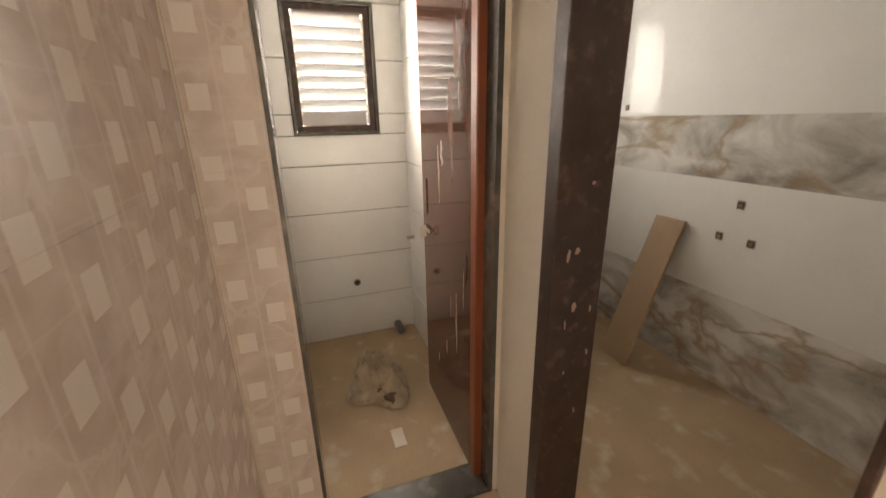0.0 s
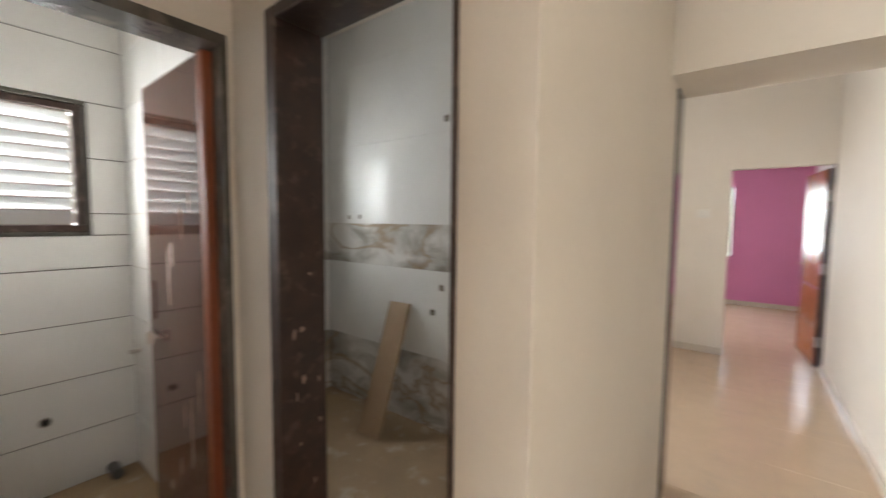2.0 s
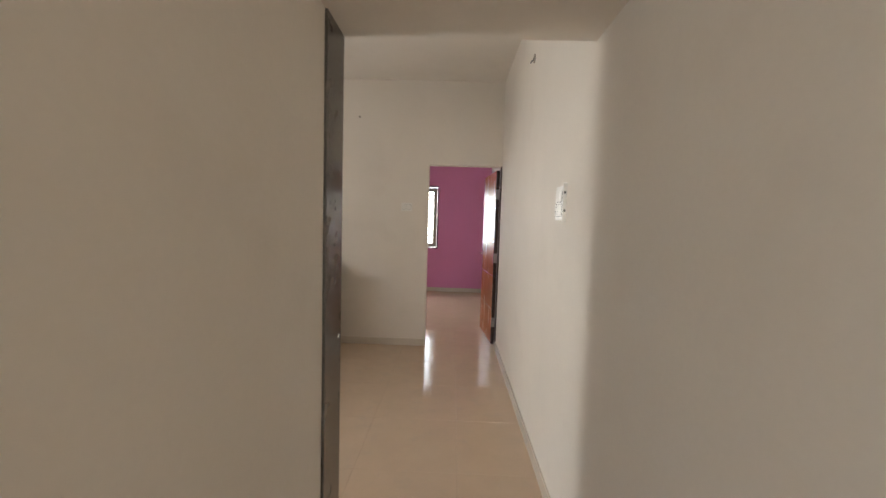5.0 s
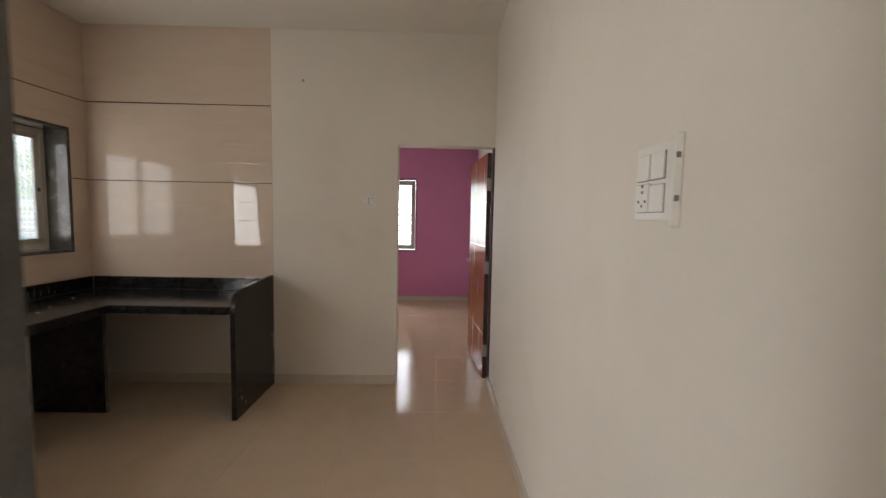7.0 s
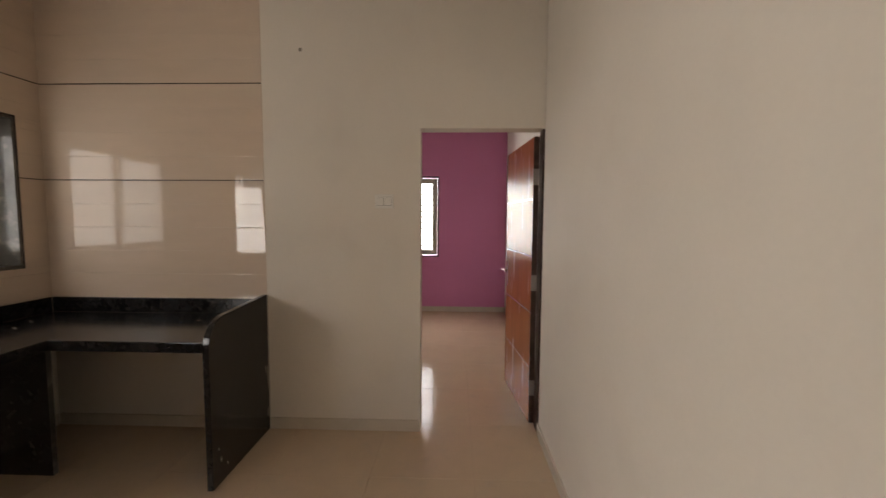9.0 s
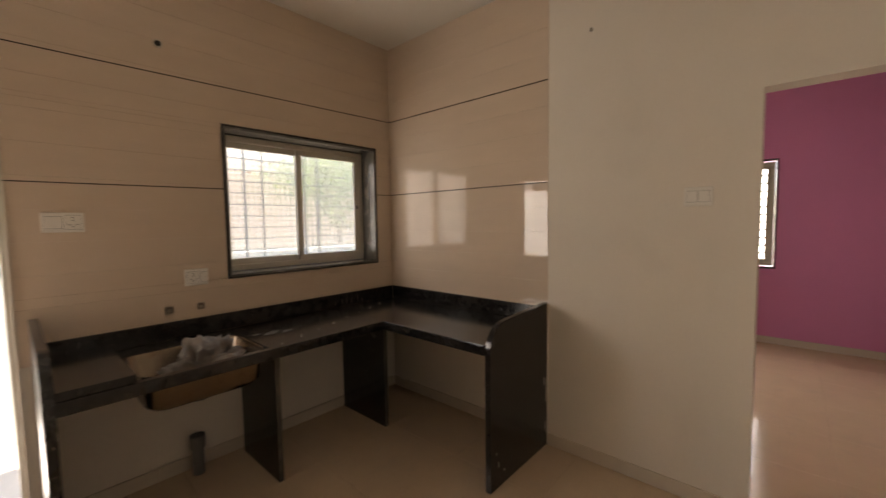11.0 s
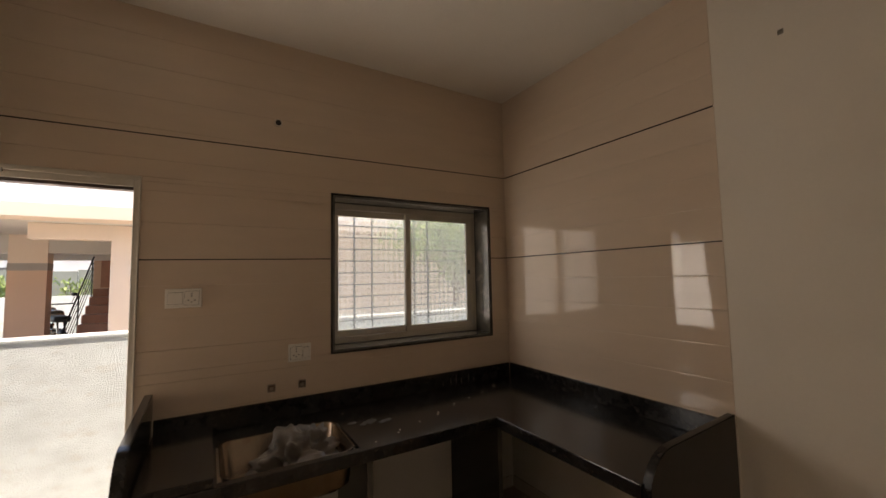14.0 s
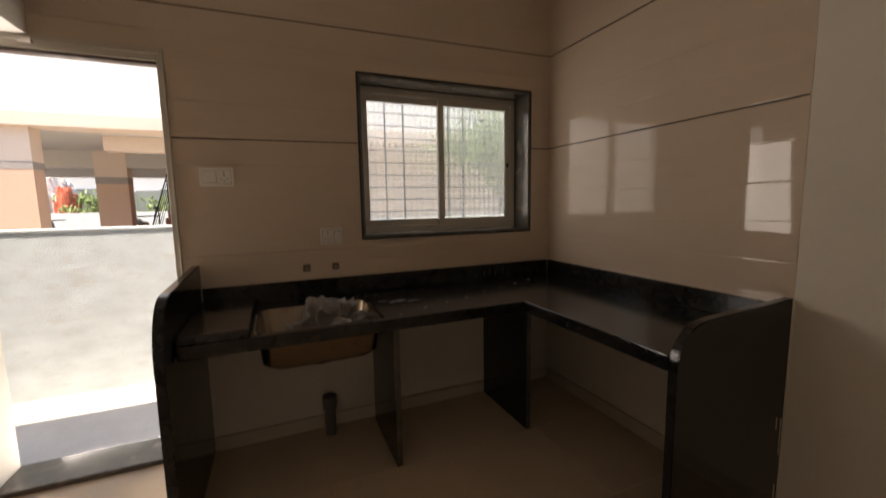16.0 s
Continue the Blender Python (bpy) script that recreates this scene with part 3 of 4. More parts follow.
part("sill", box(1.185, 1.333, -5.385, -4.775, 0, 0.02, 0.004), grey_granite, bath_frame)

# ---- back door opening, frame and sill ----
back_frame = thing("door_frame", "narrow ivory metal frame of the open back door", "door frame", (-0.1, -2.7, 0), kind="structure")
part("jamb", box(-0.06, 0.006, -2.36, -2.335, 0.03, 2.10, 0.003), aluminium, back_frame)
part("head", box(-0.06, 0.006, -3.172, -2.36, 2.065, 2.10, 0.003), aluminium, back_frame)
part("flange", box(-0.004, 0.011, -2.338, -2.330, 0.0, 2.122, 0.002), aluminium, back_frame)
part("flange", box(-0.004, 0.011, -3.172, -2.338, 2.098, 2.122, 0.002), aluminium, back_frame)
part("bracket", box(0.0, 0.022, -2.86, -2.81, 2.085, 2.104, 0.002), hinge_metal, back_frame, "small steel bracket")
part("weather_strip", box(-0.05, 0.0, -3.172, -2.36, 2.05, 2.065), brown_granite, back_frame)
part("sill", box(-0.24, 0.012, -3.172, -2.335, 0.0, 0.03, 0.006), grey_granite, back_frame)

# ---- kitchen counter ----
counter = thing("kitchen_counter", "L-shaped black granite kitchen counter, dusty, on upright slabs", "counter", (0.33, -1.1, 0))


def worktop():
    """One L-shaped slab with the sink's cut-out."""
    xs, ys, z0, z1 = (0.0, 0.17, 0.62, 0.66, 1.50), (-2.25, -1.99, -1.42, -0.66, 0.0), 0.79, 0.82
    bm = bmesh.new()

    def full(i, j):
        return 0 <= i < 4 and 0 <= j < 4 and not (i == 1 and j == 1) and (i < 3 or j == 3)

    def face(*pts):
        bm.faces.new([bm.verts.new(p) for p in pts])

    for i in range(4):
        for j in range(4):
            if not full(i, j):
                continue
            a, b, c, d = xs[i], xs[i + 1], ys[j], ys[j + 1]
            for z in (z0, z1):
                face((a, c, z), (b, c, z), (b, d, z), (a, d, z))
            for k, q in ((-1, a), (1, b)):
                if not full(i + k, j):
                    face((q, c, z0), (q, d, z0), (q, d, z1), (q, c, z1))
            for k, q in ((-1, c), (1, d)):
                if not full(i, j + k):
                    face((a, q, z0), (b, q, z0), (b, q, z1), (a, q, z1))
    bmesh.ops.remove_doubles(bm, verts=bm.verts, dist=0.0005)
    bmesh.ops.recalc_face_normals(bm, faces=bm.faces)
    return bm


part("worktop", worktop(), granite, counter)
part("front_edge", box(0.64, 0.665, -2.25, -0.655, 0.765, 0.823, 0.004), granite, counter)
part("front_edge", box(0.665, 1.50, -0.665, -0.64, 0.765, 0.823, 0.004), granite, counter)
part("raised_slab", box(0.0, 0.66, -2.25, -2.0, 0.824, 0.86, 0.004), granite, counter)
part("backsplash", box(0.002, 0.02, -2.25, -0.02, 0.822, 0.925, 0.003), granite, counter)
part("backsplash", box(0.02, 1.50, -0.02, -0.002, 0.822, 0.925, 0.003), granite, counter)


def end_panel_outline(depth, high, low, sign):
    """Side panel: full height at the wall, rounded down to the worktop at the front."""
    pts = [(0, 0), (0, high)]
    for i in range(9):
        a = i / 8 * math.pi / 2
        pts.append((sign * (depth - 0.16 + 0.16 * math.sin(a)), low + (high - low - 0.02) * math.cos(a)))
    pts.append((sign * depth, 0))
    return pts


part("end_panel", prism(end_panel_outline(0.66, 0.955, 0.78, -1), 0, 1.50, 1.535, 0.003), granite, counter)
part("end_panel", prism([(u, v) for u, v in end_panel_outline(0.80, 1.05, 0.80, 1)], 1, -2.29, -2.255, 0.003), granite, counter)
part("plaster_drip", box(1.5355, 1.5385, -0.012, 0.0, 0.0, 0.95, 0.001), skirting_tile, counter, "pale plaster run along the panel edge")
for k, (y, z, h) in enumerate(((-0.02, 0.30, 0.16), (-0.05, 0.42, 0.05), (-0.03, 0.10, 0.07), (-0.58, 0.12, 0.03), (-0.60, 0.20, 0.012), (-0.52, 0.07, 0.015))):
    part("plaster_drip", box(1.535, 1.5368, y - 0.006, y, z, z + h, 0.0008), skirting_tile, counter, "pale plaster splash")
for k in range(14):
    u, w = 0.12 + 0.5 * ((k * 0.618) % 1), -1.36 + 1.2 * ((k * 0.377) % 1)
    part("plaster_speck", box(u, u + 0.006 + 0.012 * ((k * 0.77) % 1), w, w + 0.008, 0.8198, 0.8212, 0.0005), skirting_tile, counter, "pale dried speck")
for x0, x1, y0 in ((0.06, 0.55, -1.365), (0.02, 0.54, -0.565)):
    slab = part("support", box(x0, x1, y0, y0 + 0.03, 0, 0.788), granite, counter)
    part("raw_edge", box(x1, x1 + 0.003, y0 + 0.001, y0 + 0.029, 0, 0.788, 0.001), grey_granite, slab, "unpolished dusty front edge")
part("front_batten", box(0.60, 0.638, -2.25, -0.64, 0.772, 0.789, 0.002), grey_granite, counter, "unpolished strip under the worktop's edge")
part("front_batten", box(0.638, 1.50, -0.638, -0.60, 0.772, 0.789, 0.002), grey_granite, counter, "unpolished strip under the worktop's edge")
for k in range(4):
    a0, b0 = 0.30 + 0.07 * ((k * 0.618) % 1), -1.38 + 0.05 * k
    smear = streak(lambda a, n, b: (a, b, 0.82 + n), a0, b0, 0.035 + 0.03 * ((k * 0.37) % 1), 0.05 + 0.05 * ((k * 0.53) % 1), 40 + k, 0.0008)
    part("plaster_smear", smear, granite_dust, counter, "thin pale plaster smear")
for k in range(6):
    run = streak(lambda a, n, b: (0.0205 + n, a, b), -0.62 + 0.05 * k + 0.02 * ((k * 0.7) % 1), 0.832, 0.006, 0.03 + 0.05 * ((k * 0.41) % 1), 60 + k, 0.0008)
    part("plaster_run", run, granite_dust, counter, "pale dried run on the upstand")

# ---- kitchen: window, sink, switches, holes ----


def granite_lining(parent, face, a0, a1, b0, b1, deep, material, rim=0.018):
    """Stone lining of a window opening in the west wall, with a thin rim proud of the tiles."""
    x1, x0 = face + 0.006, face - deep
    part("sill", box(x0, x1 + 0.01, a0, a1, b0, b0 + rim, 0.002), material, parent)
    part("head", box(x0, x1, a0, a1, b1 - rim, b1, 0.002), material, parent)
    part("side_lining", box(x0, x1, a0, a0 + rim, b0 + rim, b1 - rim, 0.002), material, parent)
    part("side_lining", box(x0, x1, a1 - rim, a1, b0 + rim, b1 - rim, 0.002), material, parent)


def rect_frame(u0, u1, v0, v1, t, d0, d1, axis=0, bevel=0.003):
    """Four mitred-looking bars round a rectangle; axis 0: in a wall of constant x."""
    bm = bmesh.new()
    for a, b, c, d in ((u0, u1, v0, v0 + t), (u0, u1, v1 - t, v1), (u0, u0 + t, v0 + t, v1 - t), (u1 - t, u1, v0 + t, v1 - t)):
        if axis == 0:
            bm_box(bm, d0, d1, a, b, c, d, bevel, 1)
        else:
            bm_box(bm, a, b, d0, d1, c, d, bevel, 1)
    return bm


def pane_off_shadow(ob):
    ob.visible_shadow = False
    return ob


def sliding_window(name, label, u0, u1, v0, v1, d, axis, sign, glass, bars, verticals, thick=0.0045):
    """Two sliding sashes in an outer frame with a steel grille outside. d: the frame's inner face; sign: the way to the outside."""
    put = (lambda a, b: (min(d + sign * a, d + sign * b), max(d + sign * a, d + sign * b)))
    base = (d, (u0 + u1) / 2, v0) if axis == 0 else ((u0 + u1) / 2, d, v0)
    w = thing(name, label, "window", base, kind="structure")
    part("window_frame", rect_frame(u0, u1, v0, v1, 0.04, *put(0, 0.07), axis), aluminium, w)
    mid = (u0 + u1) / 2
    for k, (a, b) in enumerate(((u0 + 0.035, mid + 0.025), (mid - 0.025, u1 - 0.035))):
        lo, hi = put(0.008 + 0.028 * (1 - k), 0.032 + 0.028 * (1 - k))
        sash = part("sash", rect_frame(a, b, v0 + 0.038, v1 - 0.038, 0.042, lo, hi, axis), aluminium, w)
        m = (lo + hi) / 2
        g = box(m - 0.0025, m + 0.0025, a + 0.04, b - 0.04, v0 + 0.078, v1 - 0.078) if axis == 0 else box(a + 0.04, b - 0.04, m - 0.0025, m + 0.0025, v0 + 0.078, v1 - 0.078)
        pane_off_shadow(part("pane", g, glass, sash))
    if axis == 0:
        part("lock", box(d - 0.004, d + 0.012, u1 - 0.072, u1 - 0.06, (v0 + v1) / 2 - 0.02, (v0 + v1) / 2 + 0.01, 0.002), black_metal, w)
    g0, g1 = put(0.105, 0.117)
    gm = (g0 + g1) / 2
    for i in range(bars):
        z = v0 + 0.05 + (v1 - v0 - 0.1) * i / (bars - 1)
        a, b = ((gm, u0, z), (gm, u1, z)) if axis == 0 else ((u0, gm, z), (u1, gm, z))
        part("grille_bar", tube(a, b, thick, 6), black_metal, w)
    for f in verticals:
        u = u0 + (u1 - u0) * f
        bm = box(g0 - 0.002, g1 + 0.002, u - 0.005, u + 0.005, v0, v1) if axis == 0 else box(u - 0.005, u + 0.005, g0 - 0.002, g1 + 0.002, v0, v1)
        part("grille_upright", bm, black_metal, w)
    return w


kit_lining = thing("window_lining", "dark granite lining round the kitchen window", "window lining", (0, -0.78, 1.15), kind="structure")
granite_lining(kit_lining, 0.0, KIT_WIN[0], KIT_WIN[1], KIT_WIN[2], KIT_WIN[3], 0.22, grey_granite)
part("rim", rect_frame(KIT_WIN[0] - 0.008, KIT_WIN[1] + 0.008, KIT_WIN[2] - 0.008, KIT_WIN[3] + 0.008, 0.012, 0.001, 0.009), black_strip, kit_lining)
sliding_window("window_1", "ivory aluminium sliding kitchen window with patterned glass and grille", KIT_WIN[0] + 0.02, KIT_WIN[1] - 0.02, KIT_WIN[2] + 0.02, KIT_WIN[3] - 0.02, -0.165, 0, -1, pattern_glass, 11, (0.18, 0.29, 0.58, 0.68))
sliding_window("window_2", "white sliding bedroom window with horizontal grille bars", 1.38, 2.54, 0.92, 2.14, 3.70, 1, 1, frost_glass, 13, (0.25, 0.75), 0.009)
bed_lining = thing("window_lining", "thin dark stone rim of the bedroom window", "window lining", (1.96, 3.65, 0.9), kind="structure")
part("rim", rect_frame(1.35, 2.57, 0.89, 2.17, 0.022, 3.636, 3.69, 1), black_strip, bed_lining)


def louvre_window(name, label, u0, u1, v0, v1, face, glass):
    w = thing(name, label, "window", (face, (u0 + u1) / 2, v0), kind="structure")
    part("stone_rim", rect_frame(u0, u1, v0, v1, 0.02, face - 0.2, face + 0.012), grey_granite, w)
    part("window_frame", rect_frame(u0 + 0.02, u1 - 0.02, v0 + 0.02, v1 - 0.02, 0.035, face - 0.11, face - 0.02), brown_granite, w)
    n = 9
    for i in range(n):
        z = v0 + 0.075 + (v1 - v0 - 0.13) * (i + 0.3) / n
        bm = box(-0.003, 0.003, u0 + 0.062, u1 - 0.062, -0.042, 0.042)
        bmesh.ops.transform(bm, matrix=pose(face - 0.075, 0, z, 0, 28, 0), verts=bm.verts)
        slat = pane_off_shadow(part("slat", bm, glass, w))
        for end in (-0.045, 0.043):
            rim = box(-0.004, 0.004, u0 + 0.062, u1 - 0.062, end, end + 0.007)
            bmesh.ops.transform(rim, matrix=pose(face - 0.075, 0, z, 0, 28, 0), verts=rim.verts)
            part("slat_edge", rim, grey_band, slat, "grey ground glass edge")
        for u in (u0 + 0.058, u1 - 0.058):
            clip = box(-0.008, 0.008, u - 0.006, u + 0.006, -0.03, 0.03)
            bmesh.ops.transform(clip, matrix=pose(face - 0.075, 0, z, 0, 28, 0), verts=clip.verts)
            part("clip", clip, aluminium, slat)
    return w


louvre_window("window_3", "dark framed louvre window with frosted glass slats", *BATH_WIN, -0.134, louvre_glass)
louvre_window("window_4", "dark framed louvre window of the washroom", *WASH_WIN, -0.134, bright_slat)

# sink bowl hung in the counter's cut-out
sink = thing("kitchen_sink", "stainless steel sink bowl set under the granite counter", "sink", (0.4, -1.705, 0.6))


def bowl():
    bm = bmesh.new()
    rings = []
    for z, k in ((0.818, 0.0), (0.812, 0.004), (0.66, 0.02), (0.63, 0.05), (0.62, 0.10)):
        x0, x1, y0, y1, r = 0.18 + k, 0.615 - k, -1.98 + k, -1.43 - k, 0.06
        pts = []
        for cx, cy, a0 in ((x1 - r, y1 - r, 0), (x0 + r, y1 - r, 90), (x0 + r, y0 + r, 180), (x1 - r, y0 + r, 270)):
            for j in range(5):
                a = radians(a0 + j * 22.5)
                pts.append(bm.verts.new((cx + r * math.cos(a), cy + r * math.sin(a), z)))
        rings.append(pts)
    n = len(rings[0])
    for a, b in zip(rings, rings[1:]):
        for i in range(n):
            bm.faces.new((a[i], a[(i + 1) % n], b[(i + 1) % n], b[i]))
    bm.faces.new(rings[-1])
    bmesh.ops.recalc_face_normals(bm, faces=bm.faces)
    bmesh.ops.solidify(bm, geom=list(bm.faces), thickness=0.002)
    return bm


part("bowl", bowl(), steel, sink, smooth=True)
part("drain", tube((0.4, -1.70, 0.575), (0.4, -1.70, 0.622), 0.04, 16), pvc, sink)


def crumpled(seed, cx, cy, z0, rx, ry, h, detail=3, power=0.5):
    """A crumpled heap of sheet, lying on z0."""
    bm = bmesh.new()
    bmesh.ops.create_icosphere(bm, subdivisions=detail + 1, radius=1)
    off = Vector((seed * 7.3, seed * 3.1, seed))
    for v in bm.verts:
        d = v.co.normalized()
        k = 1 + power * (0.8 * noise.noise(d * 1.6 + off) - 0.9 * abs(noise.noise(d * 2.4 + off)) - 0.4 * abs(noise.noise(d * 5.2 + off)) + 0.3)
        p = Vector((d.x * rx, d.y * ry, max(d.z, -0.25) * h)) * k
        v.co = Vector((cx, cy, z0)) + Vector((p.x, p.y, max(p.z + 0.25 * h, 0)))
    return bm


bag = tagged(part("woven_bag", crumpled(3, 0.40, -1.66, 0.68, 0.135, 0.17, 0.12, 4, 1.1), bag_cloth, smooth=True), "crumpled dusty woven plastic bag lying in the sink", "bag")

def pipe_stub():
    p = thing("drain_pipe", "short dark grey plastic waste pipe stub under the sink", "pipe", (0.09, -1.64, 0))
    part("pipe", tube((0.09, -1.64, 0.0), (0.09, -1.64, 0.20), 0.032, 20), pvc, p)
    part("collar", tube((0.09, -1.64, 0.16), (0.09, -1.64, 0.235), 0.041, 20), pvc, p)
    return p


pipe_stub()


def socket_plate(label, face, origin, w, h, modules, group=""):
    """A white switch plate. face '+x': on the west wall; '-x': on the east wall; '-y': on the north wall. modules: (u, v, w, h, holes)."""
    d = {"+x": Vector((1, 0, 0)), "-x": Vector((-1, 0, 0)), "-y": Vector((0, -1, 0))}[face]
    u = {"+x": Vector((0, 1, 0)), "-x": Vector((0, -1, 0)), "-y": Vector((1, 0, 0))}[face]
    o = Vector(origin)

    def slab(a, b, c, e, n0, n1, bevel):
        p, q = o + u * a + d * n0 + Vector((0, 0, c)), o + u * b + d * n1 + Vector((0, 0, e))
        lo, hi = [min(p[i], q[i]) for i in range(3)], [max(p[i], q[i]) for i in range(3)]
        return box(lo[0], hi[0], lo[1], hi[1], lo[2], hi[2], bevel)

    t = thing("switch_plate", label, "switch", tuple(o), group)
    part("plate", slab(0, w, 0, h, 0, 0.012, 0.003), white_plastic, t)
    for a, c, mw, mh, holes in modules:
        # the gap's shade is a dark sheet behind the module
        part("gap_shade", slab(a - 0.001, a + mw + 0.001, c - 0.0012, c + mh + 0.0012, 0.0105, 0.0124, 0), hole_shade, t, "dark sheet painted as the shade in a module's gap")
        m = part("module", slab(a, a + mw, c, c + mh, 0.0125, 0.0165, 0.0015), white_plastic, t)
        for ha, hc in holes:
            # dark raised pad in place of a shaded hole
            part("pin_hole_shade", slab(a + ha - 0.003, a + ha + 0.003, c + hc - 0.003, c + hc + 0.003, 0.0166, 0.0175, 0), hole_shade, m)
    return t


pins = [(0.03, 0.045), (0.016, 0.024), (0.044, 0.024), (0.03, 0.058), (0.03, 0.014)]
socket_plate("white switch and socket plate on beige tiles", "+x", (0.0, -2.22, 1.462), 0.158, 0.098, [(0.012, 0.02, 0.064, 0.058, []), (0.084, 0.014, 0.062, 0.07, pins)])
socket_plate("white double socket plate under the kitchen window", "+x", (0.0, -1.635, 1.125), 0.125, 0.1, [(0.012, 0.014, 0.062, 0.07, pins), (0.08, 0.02, 0.034, 0.058, [])])
socket_plate("white switch plate beside the bedroom doorway", "-y", (2.29, 0.0, 1.55), 0.125, 0.095, [(0.014, 0.02, 0.045, 0.055, []), (0.066, 0.02, 0.045, 0.055, [])])
board = socket_plate("large white switchboard with four modules on the cream wall", "-x", (3.415, -2.444, 1.462), 0.15, 0.165, [(0.010, 0.088, 0.052, 0.056, []), (0.066, 0.088, 0.052, 0.056, []), (0.008, 0.018, 0.055, 0.062, pins), (0.066, 0.018, 0.052, 0.058, [])])
for z in (1.50, 1.585):
    part("clip", box(3.399, 3.409, -2.6035, -2.6015, z, z + 0.012, 0.001), pvc, board, "small dark grey fixing clip")
part("cheek", box(3.396, 3.4145, -2.6015, -2.5945, 1.448, 1.635, 0.002), white_plastic, board)


def wall_hole(label, face, x, y, z, s, group="open wall boxes"):
    t = thing("wall_box", label, "wall box", (x, y, z), group)
    if face == "+x":
        part("rim", rect_frame(y - s, y + s, z - s, z + s, 0.006, x - 0.02, x + 0.004), raw_cement, t)
        part("back", box(x + 0.0005, x + 0.0025, y - s + 0.006, y + s - 0.006, z - s + 0.006, z + s - 0.006), hole_brown, t)
        part("plug", box(x + 0.0025, x + 0.006, y - s * 0.45, y + s * 0.45, z - s * 0.5, z + s * 0.3, 0.003), raw_cement, t)
    else:
        part("rim", rect_frame(x - s, x + s, z - s, z + s, 0.006, y - 0.004, y + 0.02, 1), raw_cement, t)
        part("back", box(x - s + 0.006, x + s - 0.006, y - 0.0025, y - 0.0005, z - s + 0.006, z + s - 0.006), hole_brown, t)
        part("plug", box(x - s * 0.45, x + s * 0.45, y - 0.006, y - 0.0025, z - s * 0.5, z + s * 0.3, 0.003), raw_cement, t)


wall_hole("small open wiring hole with cement plug in beige tiles", "+x", 0.0, -1.72, 0.993, 0.022)
wall_hole("small open wiring hole with cement plug in beige tiles", "+x", 0.0, -1.556, 0.993, 0.022)
for hx, hz in ((1.186, 0.841), (1.022, 0.841), (1.099, 1.021)):
    wall_hole("open water point hole in white washroom tiles", "-y", hx, -3.27, hz, 0.021)
for hx, hz, hs in ((0.129, 1.507, 0.018), (0.261, 1.509, 0.018), (1.13, 2.158, 0.022)):
    wall_hole("open water point hole in washroom tiles", "-y", hx, -3.27, hz, hs)


def round_hole(label, x, y, z, r, axis, rim=None):
    t = thing("pipe_outlet", label, "pipe outlet", (x, y, z))
    d = Vector((1, 0, 0)) if axis == 0 else Vector((0, -1, 0))
    p = Vector((x, y, z))
    part("collar", tube(p, p + d * 0.006, r, 20), rim or raw_cement, t)
    # dark disc painted as the shade in the outlet
    part("mouth_shade", tube(p + d * 0.005, p + d * 0.0075, r * 0.68, 20), hole_shade, t)


round_hole("round capped pipe outlet with white cement above tile line", 0.0, -1.70, 2.515, 0.024, 0, skirting_tile)
wall_hole("open wiring hole high on the cream wall", "-y", 1.80, 0.0, 2.59, 0.011)
hook = thing("wall_box", "open wiring point with wire end on the cream wall", "wall box", (3.415, -1.65, 2.585), "open wall boxes")
part("rim", tube((3.415, -1.65, 2.585), (3.409, -1.65, 2.585), 0.03, 16), raw_cement, hook)
part("wire", tube((3.41, -1.65, 2.585), (3.385, -1.66, 2.55), 0.004, 8), black_metal, hook)
round_hole("round drain outlet hole in white bathroom tiles", -0.134, -5.065, 0.402, 0.025, 0)

# ---- bedroom door ----
bed_door = thing("door_1", "open orange-brown veneered bedroom door with silver grooves", "door", (3.405, 0.12, 0), kind="structure")
leaf_turn = pose(3.405, 0.12, 0, 0, 0, 5.5)


def leaf_part(name, x0, x1, y0, y1, z0, z1, material, parent, bevel=0.002, label=""):
    bm = box(x0, x1, y0, y1, z0, z1, bevel)
    bmesh.ops.transform(bm, matrix=leaf_turn, verts=bm.verts)
    return part(name, bm, material, parent, label)


bed_leaf = leaf_part("leaf", -0.036, 0.0, 0.0, 0.78, 0.015, 2.05, orange_wood, bed_door, 0.003)
for z in (0.42, 0.82, 1.22, 1.62):
    leaf_part("groove_strip", -0.0375, -0.035, 0.01, 0.77, z, z + 0.006, chrome, bed_leaf, 0.0005)
leaf_part("handle_plate", -0.041, -0.036, 0.70, 0.74, 0.90, 1.12, chrome, bed_door, 0.002)
leaf_part("handle", -0.085, -0.041, 0.712, 0.728, 1.03, 1.046, chrome, bed_door, 0.003)
leaf_part("lever", -0.085, -0.071, 0.60, 0.73, 1.03, 1.046, chrome, bed_door, 0.004)
leaf_part("edge_strip", -0.037, 0.001, -0.004, -0.0005, 0.015, 2.05, brown_granite, bed_door, 0.0005, "dark unfinished hinge edge")
for z in (0.22, 0.98, 1.72):
    leaf_part("hinge", -0.039, 0.004, -0.007, -0.003, z, z + 0.11, hinge_metal, bed_door, 0.001)
bed_frame = thing("door_frame", "brown stained frame strip beside the bedroom door", "door frame", (3.42, 0.06, 0), kind="structure")
part("jamb", box(3.407, 3.424, 0.02, 0.115, 0, 2.08, 0.002), brown_granite, bed_frame)

